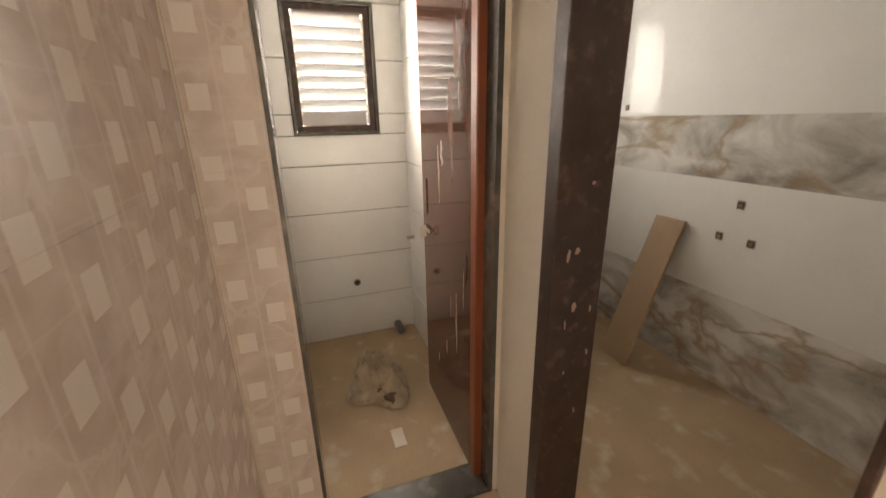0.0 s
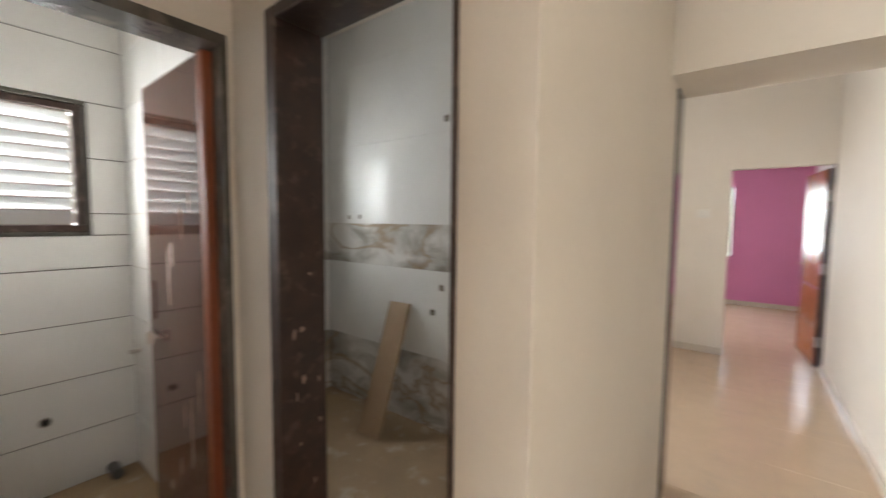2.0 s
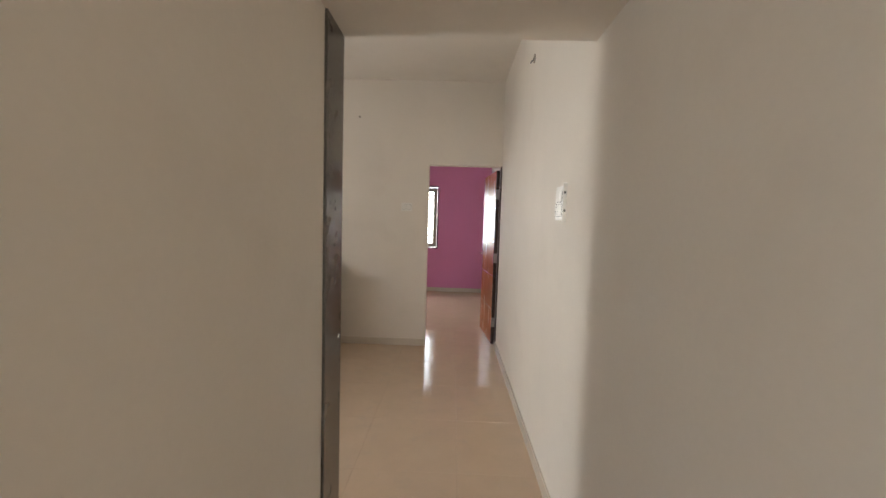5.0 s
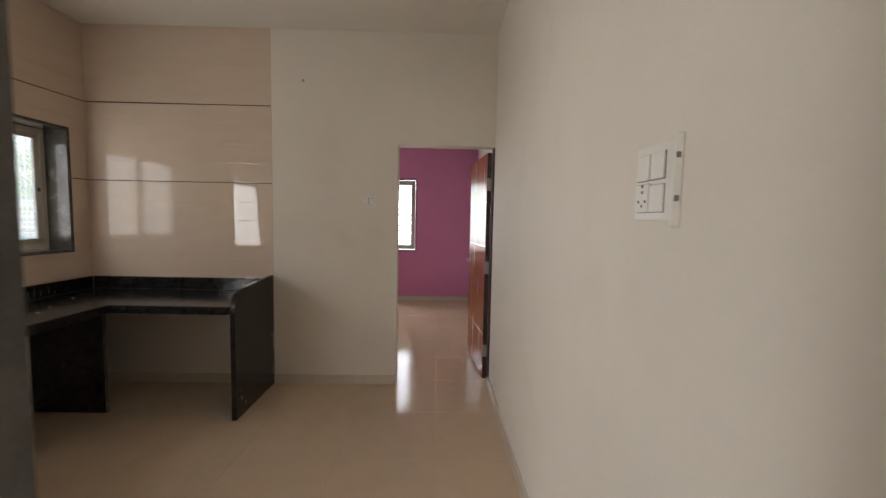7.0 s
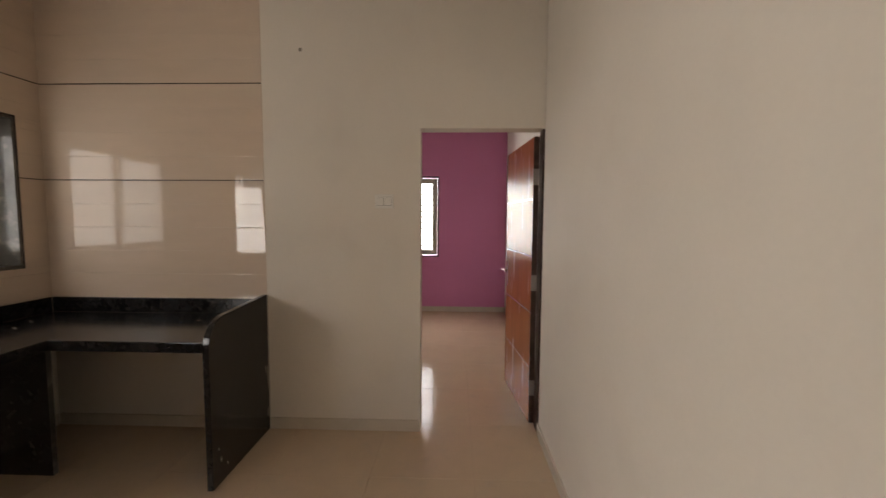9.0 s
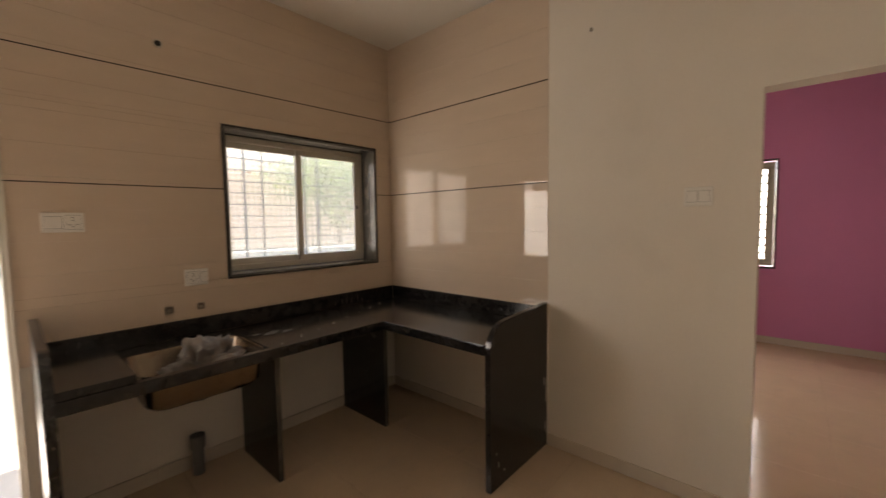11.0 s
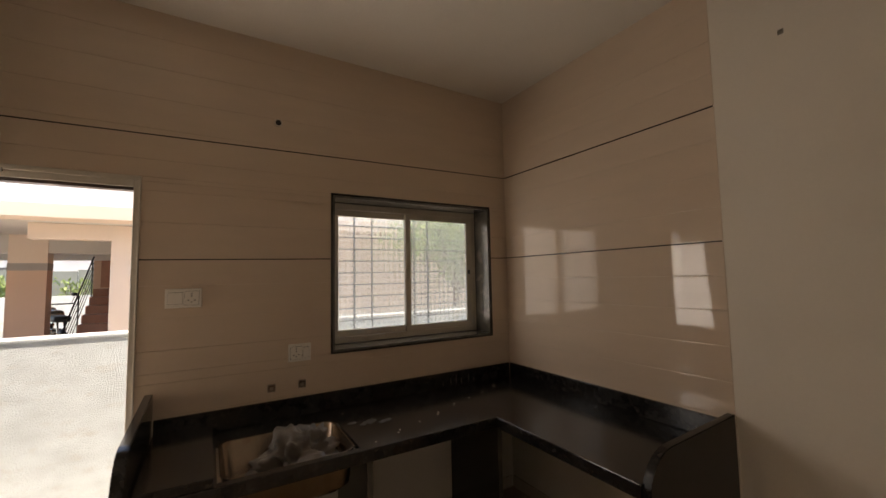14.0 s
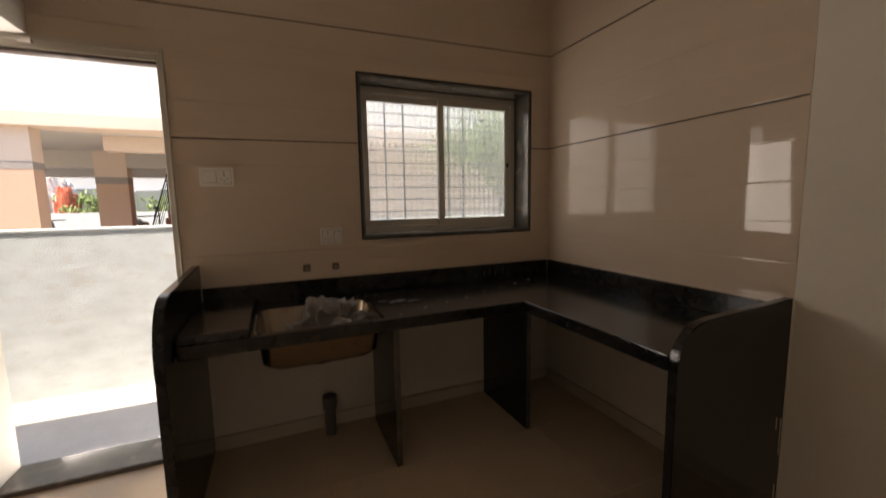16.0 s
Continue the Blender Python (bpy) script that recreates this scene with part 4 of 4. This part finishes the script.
# ---- small bathroom ----
splash_paint = mat("dried_plaster", (0.42, 0.34, 0.29), 0.85, spread=0.3, scale=25)
bath_door = thing("door_2", "open dark brown bathroom door with scuffs and dried plaster", "door", (1.255, -4.79, 0), kind="structure")
leaf_turn = pose(1.255, -4.785, 0, 0, 0, 180 - 1.0)
bath_leaf = leaf_part("leaf", 0.0, 0.66, -0.016, 0.016, 0.02, 2.04, dark_door, bath_door, 0.002)
leaf_part("edge_strip", -0.006, -0.0005, -0.017, 0.017, 0.02, 2.04, red_edge, bath_door, 0.001, "reddish brown unfinished edge")
leaf_part("face_edge", 0.0, 0.045, 0.0165, 0.019, 0.02, 2.04, red_edge, bath_door, 0.0008, "reddish brown wood strip")
leaf_part("latch_plate", 0.585, 0.615, 0.0165, 0.021, 1.03, 1.20, dark_door, bath_door)
leaf_part("latch_bolt", 0.51, 0.64, 0.022, 0.034, 0.955, 0.972, chrome, bath_door, 0.004)
leaf_part("latch_knob", 0.55, 0.565, 0.034, 0.06, 0.93, 0.985, hinge_metal, bath_door, 0.004)
for seed, (u, z, w, h) in enumerate(((0.40, 1.12, 0.022, 0.24), (0.36, 1.28, 0.03, 0.1), (0.2, 0.5, 0.012, 0.28), (0.27, 0.64, 0.01, 0.1), (0.12, 0.75, 0.007, 0.16), (0.33, 0.42, 0.012, 0.07), (0.45, 0.3, 0.01, 0.05), (0.16, 1.5, 0.006, 0.08))):
    bm = streak(lambda a, n, b: (a, 0.016 + n, b), u, z, w, h, seed)
    bmesh.ops.transform(bm, matrix=leaf_turn, verts=bm.verts)
    part("plaster_splash", bm, splash_paint, bath_door, "pale dried plaster streak")

def draped_sheet(cx, cy, r, h, seed, n=34):
    """A thrown-down cloth with an uneven outline, folds and a raised middle."""
    bm = bmesh.new()
    rows = []
    for i in range(n + 1):
        ring = []
        for k in range(48):
            a = k / 48 * 2 * math.pi
            edge = r * (1 + 0.35 * noise.noise((math.cos(a) * 1.3 + seed, math.sin(a) * 1.3, 0)))
            d = edge * i / n
            x, y = cx + d * math.cos(a), cy + d * math.sin(a) * 0.8
            fold = 0.45 - abs(noise.noise((x * 13 + seed, y * 9, 1))) * 1.0 - abs(noise.noise((x * 30, y * 24 + seed, 2))) * 0.35
            z = max(0.004, 0.008 + h * (1 - (i / n) ** 2.2) * (0.6 + 1.2 * fold) + 0.012 * fold)
            ring.append(bm.verts.new((x, y, z)))
        rows.append(ring)
    for i in range(n):
        for k in range(48):
            bm.faces.new((rows[i][k], rows[i + 1][k], rows[i + 1][(k + 1) % 48], rows[i][(k + 1) % 48]))
    bmesh.ops.remove_doubles(bm, verts=bm.verts, dist=0.0002)
    bmesh.ops.recalc_face_normals(bm, faces=bm.faces)
    return bm


rag = tagged(part("dusty_rag", draped_sheet(0.48, -5.06, 0.23, 0.20, 5), cloth, smooth=True), "crumpled dusty cloth heap on the bathroom floor", "rag")
pot = thing("broken_pipe", "short broken clay-coloured pipe piece under the rag", "pipe", (0.66, -5.02, 0))
pm = tube((0.60, -5.08, 0.036), (0.69, -5.0, 0.036), 0.036, 18)
part("pipe", pm, hole_brown, pot)
# dark disc painted as the shade inside the pipe
part("mouth_shade", tube((0.6895, -5.0005, 0.036), (0.6915, -4.9985, 0.036), 0.03, 18), hole_shade, pot)
shard = tagged(part("plaster_piece", box(0.86, 0.98, -5.08, -5.02, 0.0, 0.008, 0.003), skirting_tile), "flat pale plaster piece on the bathroom floor", "plaster piece")
outlet = tagged(part("waste_pipe", tube((-0.13, -4.80, 0.03), (-0.02, -4.80, 0.03), 0.03, 14), pvc), "short dark waste pipe at the wall foot", "pipe")
tap = thing("tap_stub", "small steel tap stub on the side tiles", "tap", (0.0, -4.68, 0.72))
part("stem", tube((0.0, -4.682, 0.72), (0.0, -4.73, 0.72), 0.012, 12), hinge_metal, tap)

# ---- washroom ----
plank = box(-0.1, 0.1, -0.012, 0.012, 0, 0.93, 0.003)
bmesh.ops.transform(plank, matrix=Matrix.Translation((0.755, -3.62, 0.006)) @ Matrix.Rotation(radians(-1), 4, "Y") @ Matrix.Rotation(radians(-20.5), 4, "X"), verts=plank.verts)
tagged(part("board", plank, plywood), "dusty plywood board leaning against the washroom wall", "board")

# ---- outside ----
compound = thing("compound_wall", "sunlit rough pale plastered compound wall", "wall", (-1.6, 0, -0.16), kind="structure")


def rough_wall():
    bm = bmesh.new()
    cols, rows = 170, 40
    y0, y1, z0, z1 = -6.5, 1.2, -0.16, 1.2
    grid = [[bm.verts.new((-1.5 + 0.0015 * noise.noise((y0 + (y1 - y0) * i / cols) * 9 * Vector((1, 0, 0)) + Vector((0, (z0 + (z1 - z0) * j / rows) * 9, 0))), y0 + (y1 - y0) * i / cols, z0 + (z1 - z0) * j / rows)) for j in range(rows + 1)] for i in range(cols + 1)]
    for i in range(cols):
        for j in range(rows):
            bm.faces.new((grid[i][j], grid[i + 1][j], grid[i + 1][j + 1], grid[i][j + 1]))
    return bm


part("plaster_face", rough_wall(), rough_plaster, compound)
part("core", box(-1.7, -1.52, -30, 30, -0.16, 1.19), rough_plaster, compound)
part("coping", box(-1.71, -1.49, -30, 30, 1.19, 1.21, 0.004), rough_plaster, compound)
apron = solid("paving", box(-1.5, -0.23, -20, 20, -0.2, -0.11), pale_paving, "narrow cement paving along the house", "paving")

FX = -4.8
parking = thing("apartment_building", "peach apartment building raised on parking columns", "building", (FX - 3, -4, -0.16), kind="structure")
for x1, y0, y1, low, high in ((FX, -5.5, -4.88, 1.92, 2.02), (-7.3, -5.04, -4.53, 1.85, 1.98), (FX, -7.6, -7.1, 1.92, 2.02)):
    col = part("column", box(x1 - 0.3, x1, y0, y1, -0.16, low), peach_paint, parking)
    part("band", box(x1 - 0.304, x1 + 0.004, y0 - 0.004, y1 + 0.004, low, high), grey_band, col)
    part("upper_column", box(x1 - 0.3, x1, y0, y1, high, 2.484), pale_peach, col)
part("front_wall", box(FX - 0.7, FX - 0.5, -3.32, 5.0, -0.16, 2.48), pale_peach, parking)
part("front_beam", box(FX - 0.72, FX - 0.497, -4.24, -3.32, 2.25, 2.48), pale_peach, parking)
part("slab_edge", box(FX - 0.3, FX + 0.12, -12, 5.0, 2.484, 2.68, 0.01), pale_peach, parking)
part("upper_wall", box(FX - 0.3, FX + 0.02, -12, 5.0, 2.684, 4.0), white_facade, parking)
part("ceiling_slab", box(FX - 6, FX - 0.3, -12, 5.0, 2.484, 2.68), soffit_paint, parking)
for x in (-7.45, FX - 5.4):
    part("cross_beam", box(x - 0.13, x + 0.13, -12, -2.9, 2.16, 2.484), soffit_paint, parking)
part("parking_floor", box(-12.8, FX, -12, 5.0, -0.16, 0.12, 0.01), pale_paving, parking)
part("side_wall", box(FX - 5, FX - 0.7, -2.95, -2.8, -0.16, 2.484), peach_paint, parking)
part("stair_wall", box(-10.4, -10.2, -4.45, -2.95, -0.16, 2.484), peach_paint, parking)
part("stair_door", box(-10.2, -10.15, -4.3, -3.3, 1.5, 2.4), stair_stone, parking)
stairs = thing("staircase", "reddish stone staircase with dark steel railing", "stairs", (-7.0, -3.5, 0.12))
for i in range(8):
    part("step", box(-7.0 - 0.27 * (i + 1) - (0.4 if i < 7 else 1.0), -7.0 - 0.27 * i, -4.2, -2.95, 0.12 + 0.17 * i, 0.12 + 0.17 * (i + 1), 0.006), stair_stone, stairs)
for k in range(5):
    part("rail", tube((-7.2, -4.28, 0.14 + 0.135 * k), (-9.3, -4.28, 1.66 + 0.135 * k), 0.016 if k == 4 else 0.008, 8), black_metal, stairs)
for x, z in ((-7.2, 0.12), (-8.2, 0.5), (-9.2, 1.2)):
    part("post", tube((x, -4.28, z - 0.3 if z > 0.3 else z), (x, -4.28, 0.68 - (x + 7.2) * 0.724), 0.013, 8), black_metal, stairs)


def motorbike(at, turn):
    b = thing("motorcycle", "grey and black motorcycle parked beside the stairs", "motorcycle", at)
    m = pose(*at, 0, 0, turn)

    def add(name, bm, material, parent=b, smooth=True):
        bmesh.ops.transform(bm, matrix=m, verts=bm.verts)
        return part(name, bm, material, parent, smooth=smooth)

    for x in (-0.62, 0.62):
        wheel = add("wheel", tube((x, -0.04, 0.3), (x, 0.04, 0.3), 0.1, 20), steel)
        tyre = bmesh.new()
        ring = []
        for i in range(24):
            a = i / 24 * 2 * math.pi
            ring.append([tyre.verts.new((x + (0.26 + 0.05 * math.cos(q)) * math.cos(a), 0.05 * math.sin(q), 0.3 + (0.26 + 0.05 * math.cos(q)) * math.sin(a))) for q in [j / 8 * 2 * math.pi for j in range(8)]])
        for i in range(24):
            for j in range(8):
                tyre.faces.new((ring[i][j], ring[(i + 1) % 24][j], ring[(i + 1) % 24][(j + 1) % 8], ring[i][(j + 1) % 8]))
        bmesh.ops.recalc_face_normals(tyre, faces=tyre.faces)
        add("tyre", tyre, black_metal, wheel)
        for s in (-0.05, 0.05):
            add("fork", tube((x, s, 0.3), (x * 0.72, s, 0.85), 0.018, 8), chrome)
    add("engine", box(-0.2, 0.22, -0.14, 0.14, 0.28, 0.58, 0.04), steel)
    add("tank", box(-0.05, 0.38, -0.14, 0.14, 0.72, 0.95, 0.08, 4), steel)
    add("seat", box(-0.65, -0.03, -0.13, 0.13, 0.74, 0.86, 0.05, 3), black_metal)
    add("mudguard", box(0.40, 0.82, -0.06, 0.06, 0.60, 0.66, 0.02), steel)
    add("headlight", tube((0.46, 0, 0.92), (0.58, 0, 0.92), 0.09, 16), chrome)
    add("handlebar", tube((0.36, -0.36, 1.06), (0.36, 0.36, 1.06), 0.014, 8), black_metal)
    for s in (-0.3, 0.3):
        add("mirror_stem", tube((0.36, s, 1.06), (0.34, s * 1.15, 1.24), 0.007, 6), black_metal)
        add("mirror", tube((0.335, s * 1.15 - 0.05, 1.25), (0.335, s * 1.15 + 0.05, 1.26), 0.035, 12), black_metal)


motorbike((-8.5, -4.68, 0.12), 203)


def bicycle(at, turn):
    b = thing("bicycle", "old grey bicycle parked under the building", "bicycle", at)
    m = pose(*at, 0, 0, turn)

    def add(name, bm, material, parent=b):
        bmesh.ops.transform(bm, matrix=m, verts=bm.verts)
        return part(name, bm, material, parent, smooth=True)

    for x in (-0.5, 0.5):
        tyre = bmesh.new()
        ring = []
        for i in range(28):
            a = i / 28 * 2 * math.pi
            ring.append([tyre.verts.new((x + (0.31 + 0.022 * math.cos(q)) * math.cos(a), 0.022 * math.sin(q), 0.333 + (0.31 + 0.022 * math.cos(q)) * math.sin(a))) for q in [j / 6 * 2 * math.pi for j in range(6)]])
        for i in range(28):
            for j in range(6):
                tyre.faces.new((ring[i][j], ring[(i + 1) % 28][j], ring[(i + 1) % 28][(j + 1) % 6], ring[i][(j + 1) % 6]))
        bmesh.ops.recalc_face_normals(tyre, faces=tyre.faces)
        wheel = add("wheel", tyre, black_metal)
        add("hub", tube((x, -0.05, 0.333), (x, 0.05, 0.333), 0.025, 10), chrome, wheel)
        for i in range(8):
            a = i / 8 * math.pi
            add("spoke", tube((x - 0.3 * math.cos(a), 0, 0.333 - 0.3 * math.sin(a)), (x + 0.3 * math.cos(a), 0, 0.333 + 0.3 * math.sin(a)), 0.002, 4), chrome, wheel)
    for p, q in (((0.5, 0, 0.333), (0.36, 0, 0.95)), ((0.38, 0, 0.85), (-0.2, 0, 0.82)), ((0.4, 0, 0.75), (-0.08, 0, 0.3)), ((-0.22, 0, 0.9), (-0.08, 0, 0.3)), ((-0.5, 0, 0.333), (-0.08, 0, 0.3)), ((-0.5, 0, 0.333), (-0.2, 0, 0.8))):
        add("frame_tube", tube(p, q, 0.018, 8), steel)
    add("handlebar", tube((0.36, -0.28, 1.0), (0.36, 0.28, 1.0), 0.013, 8), black_metal)
    add("stem", tube((0.37, 0, 0.9), (0.36, 0, 1.0), 0.014, 8), chrome)
    add("saddle", box(-0.36, -0.1, -0.08, 0.08, 0.9, 0.96, 0.025), black_metal)


bicycle((-10.0, -7.05, 0.12), 55)

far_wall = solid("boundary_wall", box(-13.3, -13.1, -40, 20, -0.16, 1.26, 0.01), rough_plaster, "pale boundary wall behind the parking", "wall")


def leaves(name, label, centre, size, count, seed, kind=""):
    rng = random.Random(seed)
    t = thing(name, label, "plant" if size[2] < 1.5 else "tree", (centre[0], centre[1], -0.16), kind=kind)
    trunk = tube((centre[0], centre[1], -0.16), (centre[0] + 0.1, centre[1], centre[2]), 0.09 * size[2], 8, 0.04 * size[2])
    part("trunk", trunk, bark, t)
    verts, faces = [], []
    clumps = [Vector((rng.gauss(0, 0.42), rng.gauss(0, 0.42), rng.gauss(0, 0.4))) for _ in range(26)]
    for c in clumps[:9]:
        p = Vector((centre[0] + c.x * size[0], centre[1] + c.y * size[1], centre[2] + c.z * size[2]))
        part("limb", tube((centre[0] + 0.05, centre[1], centre[2] * 0.6), p, 0.03 * size[2], 6, 0.008), bark, t)
    for _ in range(count):
        c = rng.choice(clumps) + Vector((rng.gauss(0, 0.14), rng.gauss(0, 0.14), rng.gauss(0, 0.12)))
        p = Vector((centre[0] + c.x * size[0], centre[1] + c.y * size[1], max(0.1, centre[2] + c.z * size[2])))
        q = Euler((rng.uniform(0, 6), rng.uniform(0, 6), rng.uniform(0, 6))).to_matrix()
        s = rng.uniform(0.05, 0.10)
        k = len(verts)
        verts += [tuple(p + q @ Vector(v)) for v in ((-s, 0, 0), (0, -s * 0.4, 0.01), (s, 0, 0), (0, s * 0.4, 0.01))]
        faces.append((k, k + 1, k + 2, k + 3))
    me = bpy.data.meshes.new("crown")
    me.from_pydata(verts, [], faces)
    me.materials.append(leaf_green)
    ob = new("crown", me)
    ob.parent = t
    ob.location = -Vector(t.location)
    ob["kind"] = "stuff"
    return t


leaves("tree", "leafy green tree behind the compound wall", (-3.3, 1.6, 2.3), (0.8, 1.6, 0.9), 1500, 4)
leaves("shrub", "light green shrub behind the boundary wall", (-14.0, -7.35, 1.45), (0.5, 0.9, 0.45), 600, 5)
leaves("shrub", "thin dry shrub behind the boundary wall", (-14.0, -5.6, 1.35), (0.4, 0.8, 0.4), 250, 6)
white_sheet = mat("white_tarpaulin", (0.55, 0.5, 0.47), 0.5, spread=0.25, scale=3, stain=(0.5, 0.16, 0.1), stain_amount=0.8)
red_sheet = mat("red_tarpaulin", (0.5, 0.11, 0.05), 0.5, spread=0.35, scale=3, stretch=(1, 1, 3))
tagged(part("tarpaulin", crumpled(9, -14.4, -8.45, -0.16, 0.5, 0.72, 2.05, 4, 0.3), white_sheet), "pale tarpaulin thrown over a heap behind the boundary wall", "tarpaulin")
tagged(part("tarpaulin", crumpled(12, -14.0, -8.0, -0.16, 0.32, 0.36, 1.8, 4, 0.35), red_sheet), "red tarpaulin bundle behind the boundary wall", "tarpaulin")
fence = thing("sheet_fence", "grey-green sheet metal fence behind the shrubs", "fence", (-16.2, -7, -0.16), kind="structure")
fence_paint = mat("fence_paint", (0.22, 0.24, 0.21), 0.6, spread=0.2, scale=2)
for i in range(14):
    part("sheet", box(-16.2, -16.16 + 0.01 * (i % 2), -12.0 + 0.75 * i, -11.26 + 0.75 * i, -0.16, 2.0 + 0.05 * (i * 7 % 3), 0.004), fence_paint, fence)
shed = thing("far_house", "low grey-white house far behind the boundary", "house", (-24, -10, -0.16), kind="structure")
part("wall", box(-26, -23, -22, 2, -0.16, 3.2), white_facade, shed)
part("roof", box(-26.4, -22.6, -22.4, 2.4, 3.2, 3.4), grey_band, shed)
for y in (-19, -15, -11, -7, -3):
    part("window", box(-23.0, -22.96, y, y + 1.2, 1.2, 2.4, 0.01), pvc, shed)

# ---- skirting ----
for nm, b in (("skirting", (1.54, 2.585, -0.012, 0.0, 0, 0.08)), ("skirting", (3.402, 3.415, -5.5, -0.01, 0, 0.08)), ("skirting", (0.0, 0.012, -2.25, -0.02, 0, 0.08)), ("skirting", (0.012, 1.5, -0.014, 0.0, 0, 0.08)),
              ("skirting", (0.12, 3.643, 3.637, 3.65, 0, 0.08)), ("skirting", (3.63, 3.643, 0.13, 3.637, 0, 0.08))):
    tagged(part(nm, box(*b, 0.002), skirting_tile), "low cream tile skirting along the wall foot", "skirting", kind="structure")

# ---- tiles ----
LINES = (1.735, 2.376)
KH = [KIT_DOOR, (KIT_WIN[0] - 0.004, KIT_WIN[1] + 0.004, KIT_WIN[2] - 0.004, KIT_WIN[3] + 0.004)]
tiling(wall_west, kitchen_tile, "+x", -0.008, -3.18, 0.0, 0.82, CEIL, 3.2, 0.16, 0.0007, KH, start=(-3.2, 1.735 - 0.96), tilt=0.004, edge=0.0006)
tiling(wall_north, kitchen_tile, "-y", 0.006, 0.0, 1.535, 0.82, CEIL, 1.6, 0.16, 0.0008, [(-9, 9, z - 0.003, z + 0.003) for z in LINES], start=(0, 1.735 - 0.96), tilt=0.008)
tiling(wall_kitchen_south, kitchen_tile, "+y", -3.18, 0.0, 2.33, 0.0, 2.12, 0.48, 0.32, 0.0015, start=(0, 0))
for z, fall in zip(LINES, (0.0125, 0.0145)):
    for a, b in ((KIT_DOOR[1], KIT_WIN[0] - 0.004), (KIT_WIN[1] + 0.004, 0.0)) if z < 2 else ((-3.18, 0.0),):
        strip = box(-0.004, 0.0012, a, b, z - 0.003, z + 0.003)
        for v in strip.verts:
            v.co.z += fall * v.co.y
        tagged(part("trim", strip, black_strip), "thin black trim line between beige tiles", "trim", kind="structure")
    tagged(part("trim", box(0.0, 1.53, -0.0034, 0.0, z - 0.003, z + 0.003), black_strip), "thin black trim line between beige tiles", "trim", kind="structure")

tiling(wall_west_bath, white_tile, "+x", -0.142, -5.47, -4.67, 0.0, CEIL, 0.9, 0.3, 0.005, [BATH_WIN], start=(-5.47, 0))
tiling(wall_bath_side, white_tile, "-y", -4.67, -0.134, 1.19, 0.0, CEIL, 0.6, 0.3, 0.005, start=(-0.134, 0))
tiling(wall_bath_south, white_tile, "+y", -5.47, -0.134, 1.19, 0.0, CEIL, 0.6, 0.3, 0.005, start=(-0.134, 0))
bands = lambda a, b: marble if b < 0.45 or 1.1 < b < 1.44 else white_tile
for rows in ((0.0, 0.515), (0.515, 1.134), (1.134, 1.455), (1.455, CEIL)):
    th = {0.0: 0.515, 0.515: 0.62, 1.134: 0.321, 1.455: 0.62}[rows[0]]
    tiling(wall_kitchen_south, bands, "-y", -3.262, -0.134, 2.33, rows[0], rows[1], 2.5, th, 0.0006, start=(-0.134, rows[0]))
    tiling(wall_west_bath, bands, "+x", -0.142, -4.60, -3.27, rows[0], rows[1], 2.5, th, 0.0006, [WASH_WIN], start=(-4.6, rows[0]))
    tiling(wall_passage, bands, "-x", 2.33, -4.60, -3.27, rows[0], rows[1], 2.5, th, 0.0006, start=(-4.6, rows[0]))
    tiling(wall_bath_side, bands, "+y", -4.60, -0.134, 1.19, rows[0], rows[1], 2.5, th, 0.0006, start=(-0.134, rows[0]))
tiling(wall_lobby_south, printed_tile, "+y", -5.584, 1.33, 2.45, 0.0, 2.4, 0.3, 0.45, 0.0002, edge=0.0003, start=(1.33, 0))
tiling(wall_bath_door, printed_tile, "+x", 1.33, -5.576, -5.40, 0.0, 2.4, 0.3, 0.45, 0.0002, edge=0.0003, start=(-5.576, 0))
tagged(part("trim", box(1.337, 1.343, -5.577, -5.571, 0.0, 2.4, 0.001), skirting_tile), "pale cement line in the tiled corner", "trim", kind="structure")
tiling(floor, floor_tile, "+z", -0.01, 0.0, 3.645, -3.31, 3.65, 0.6, 0.6, 0.0006, [(-1, 2.412, -4, -3.18)], start=(-0.05, -2.905), depth=0.01)
tiling(lobby_floor, floor_tile, "+z", -0.013, 1.33, 3.43, -5.58, -3.31, 0.6, 0.6, 0.0006, [(1.0, 2.43, -4.74, -3.0)], start=(1.33, -5.4), depth=0.013)
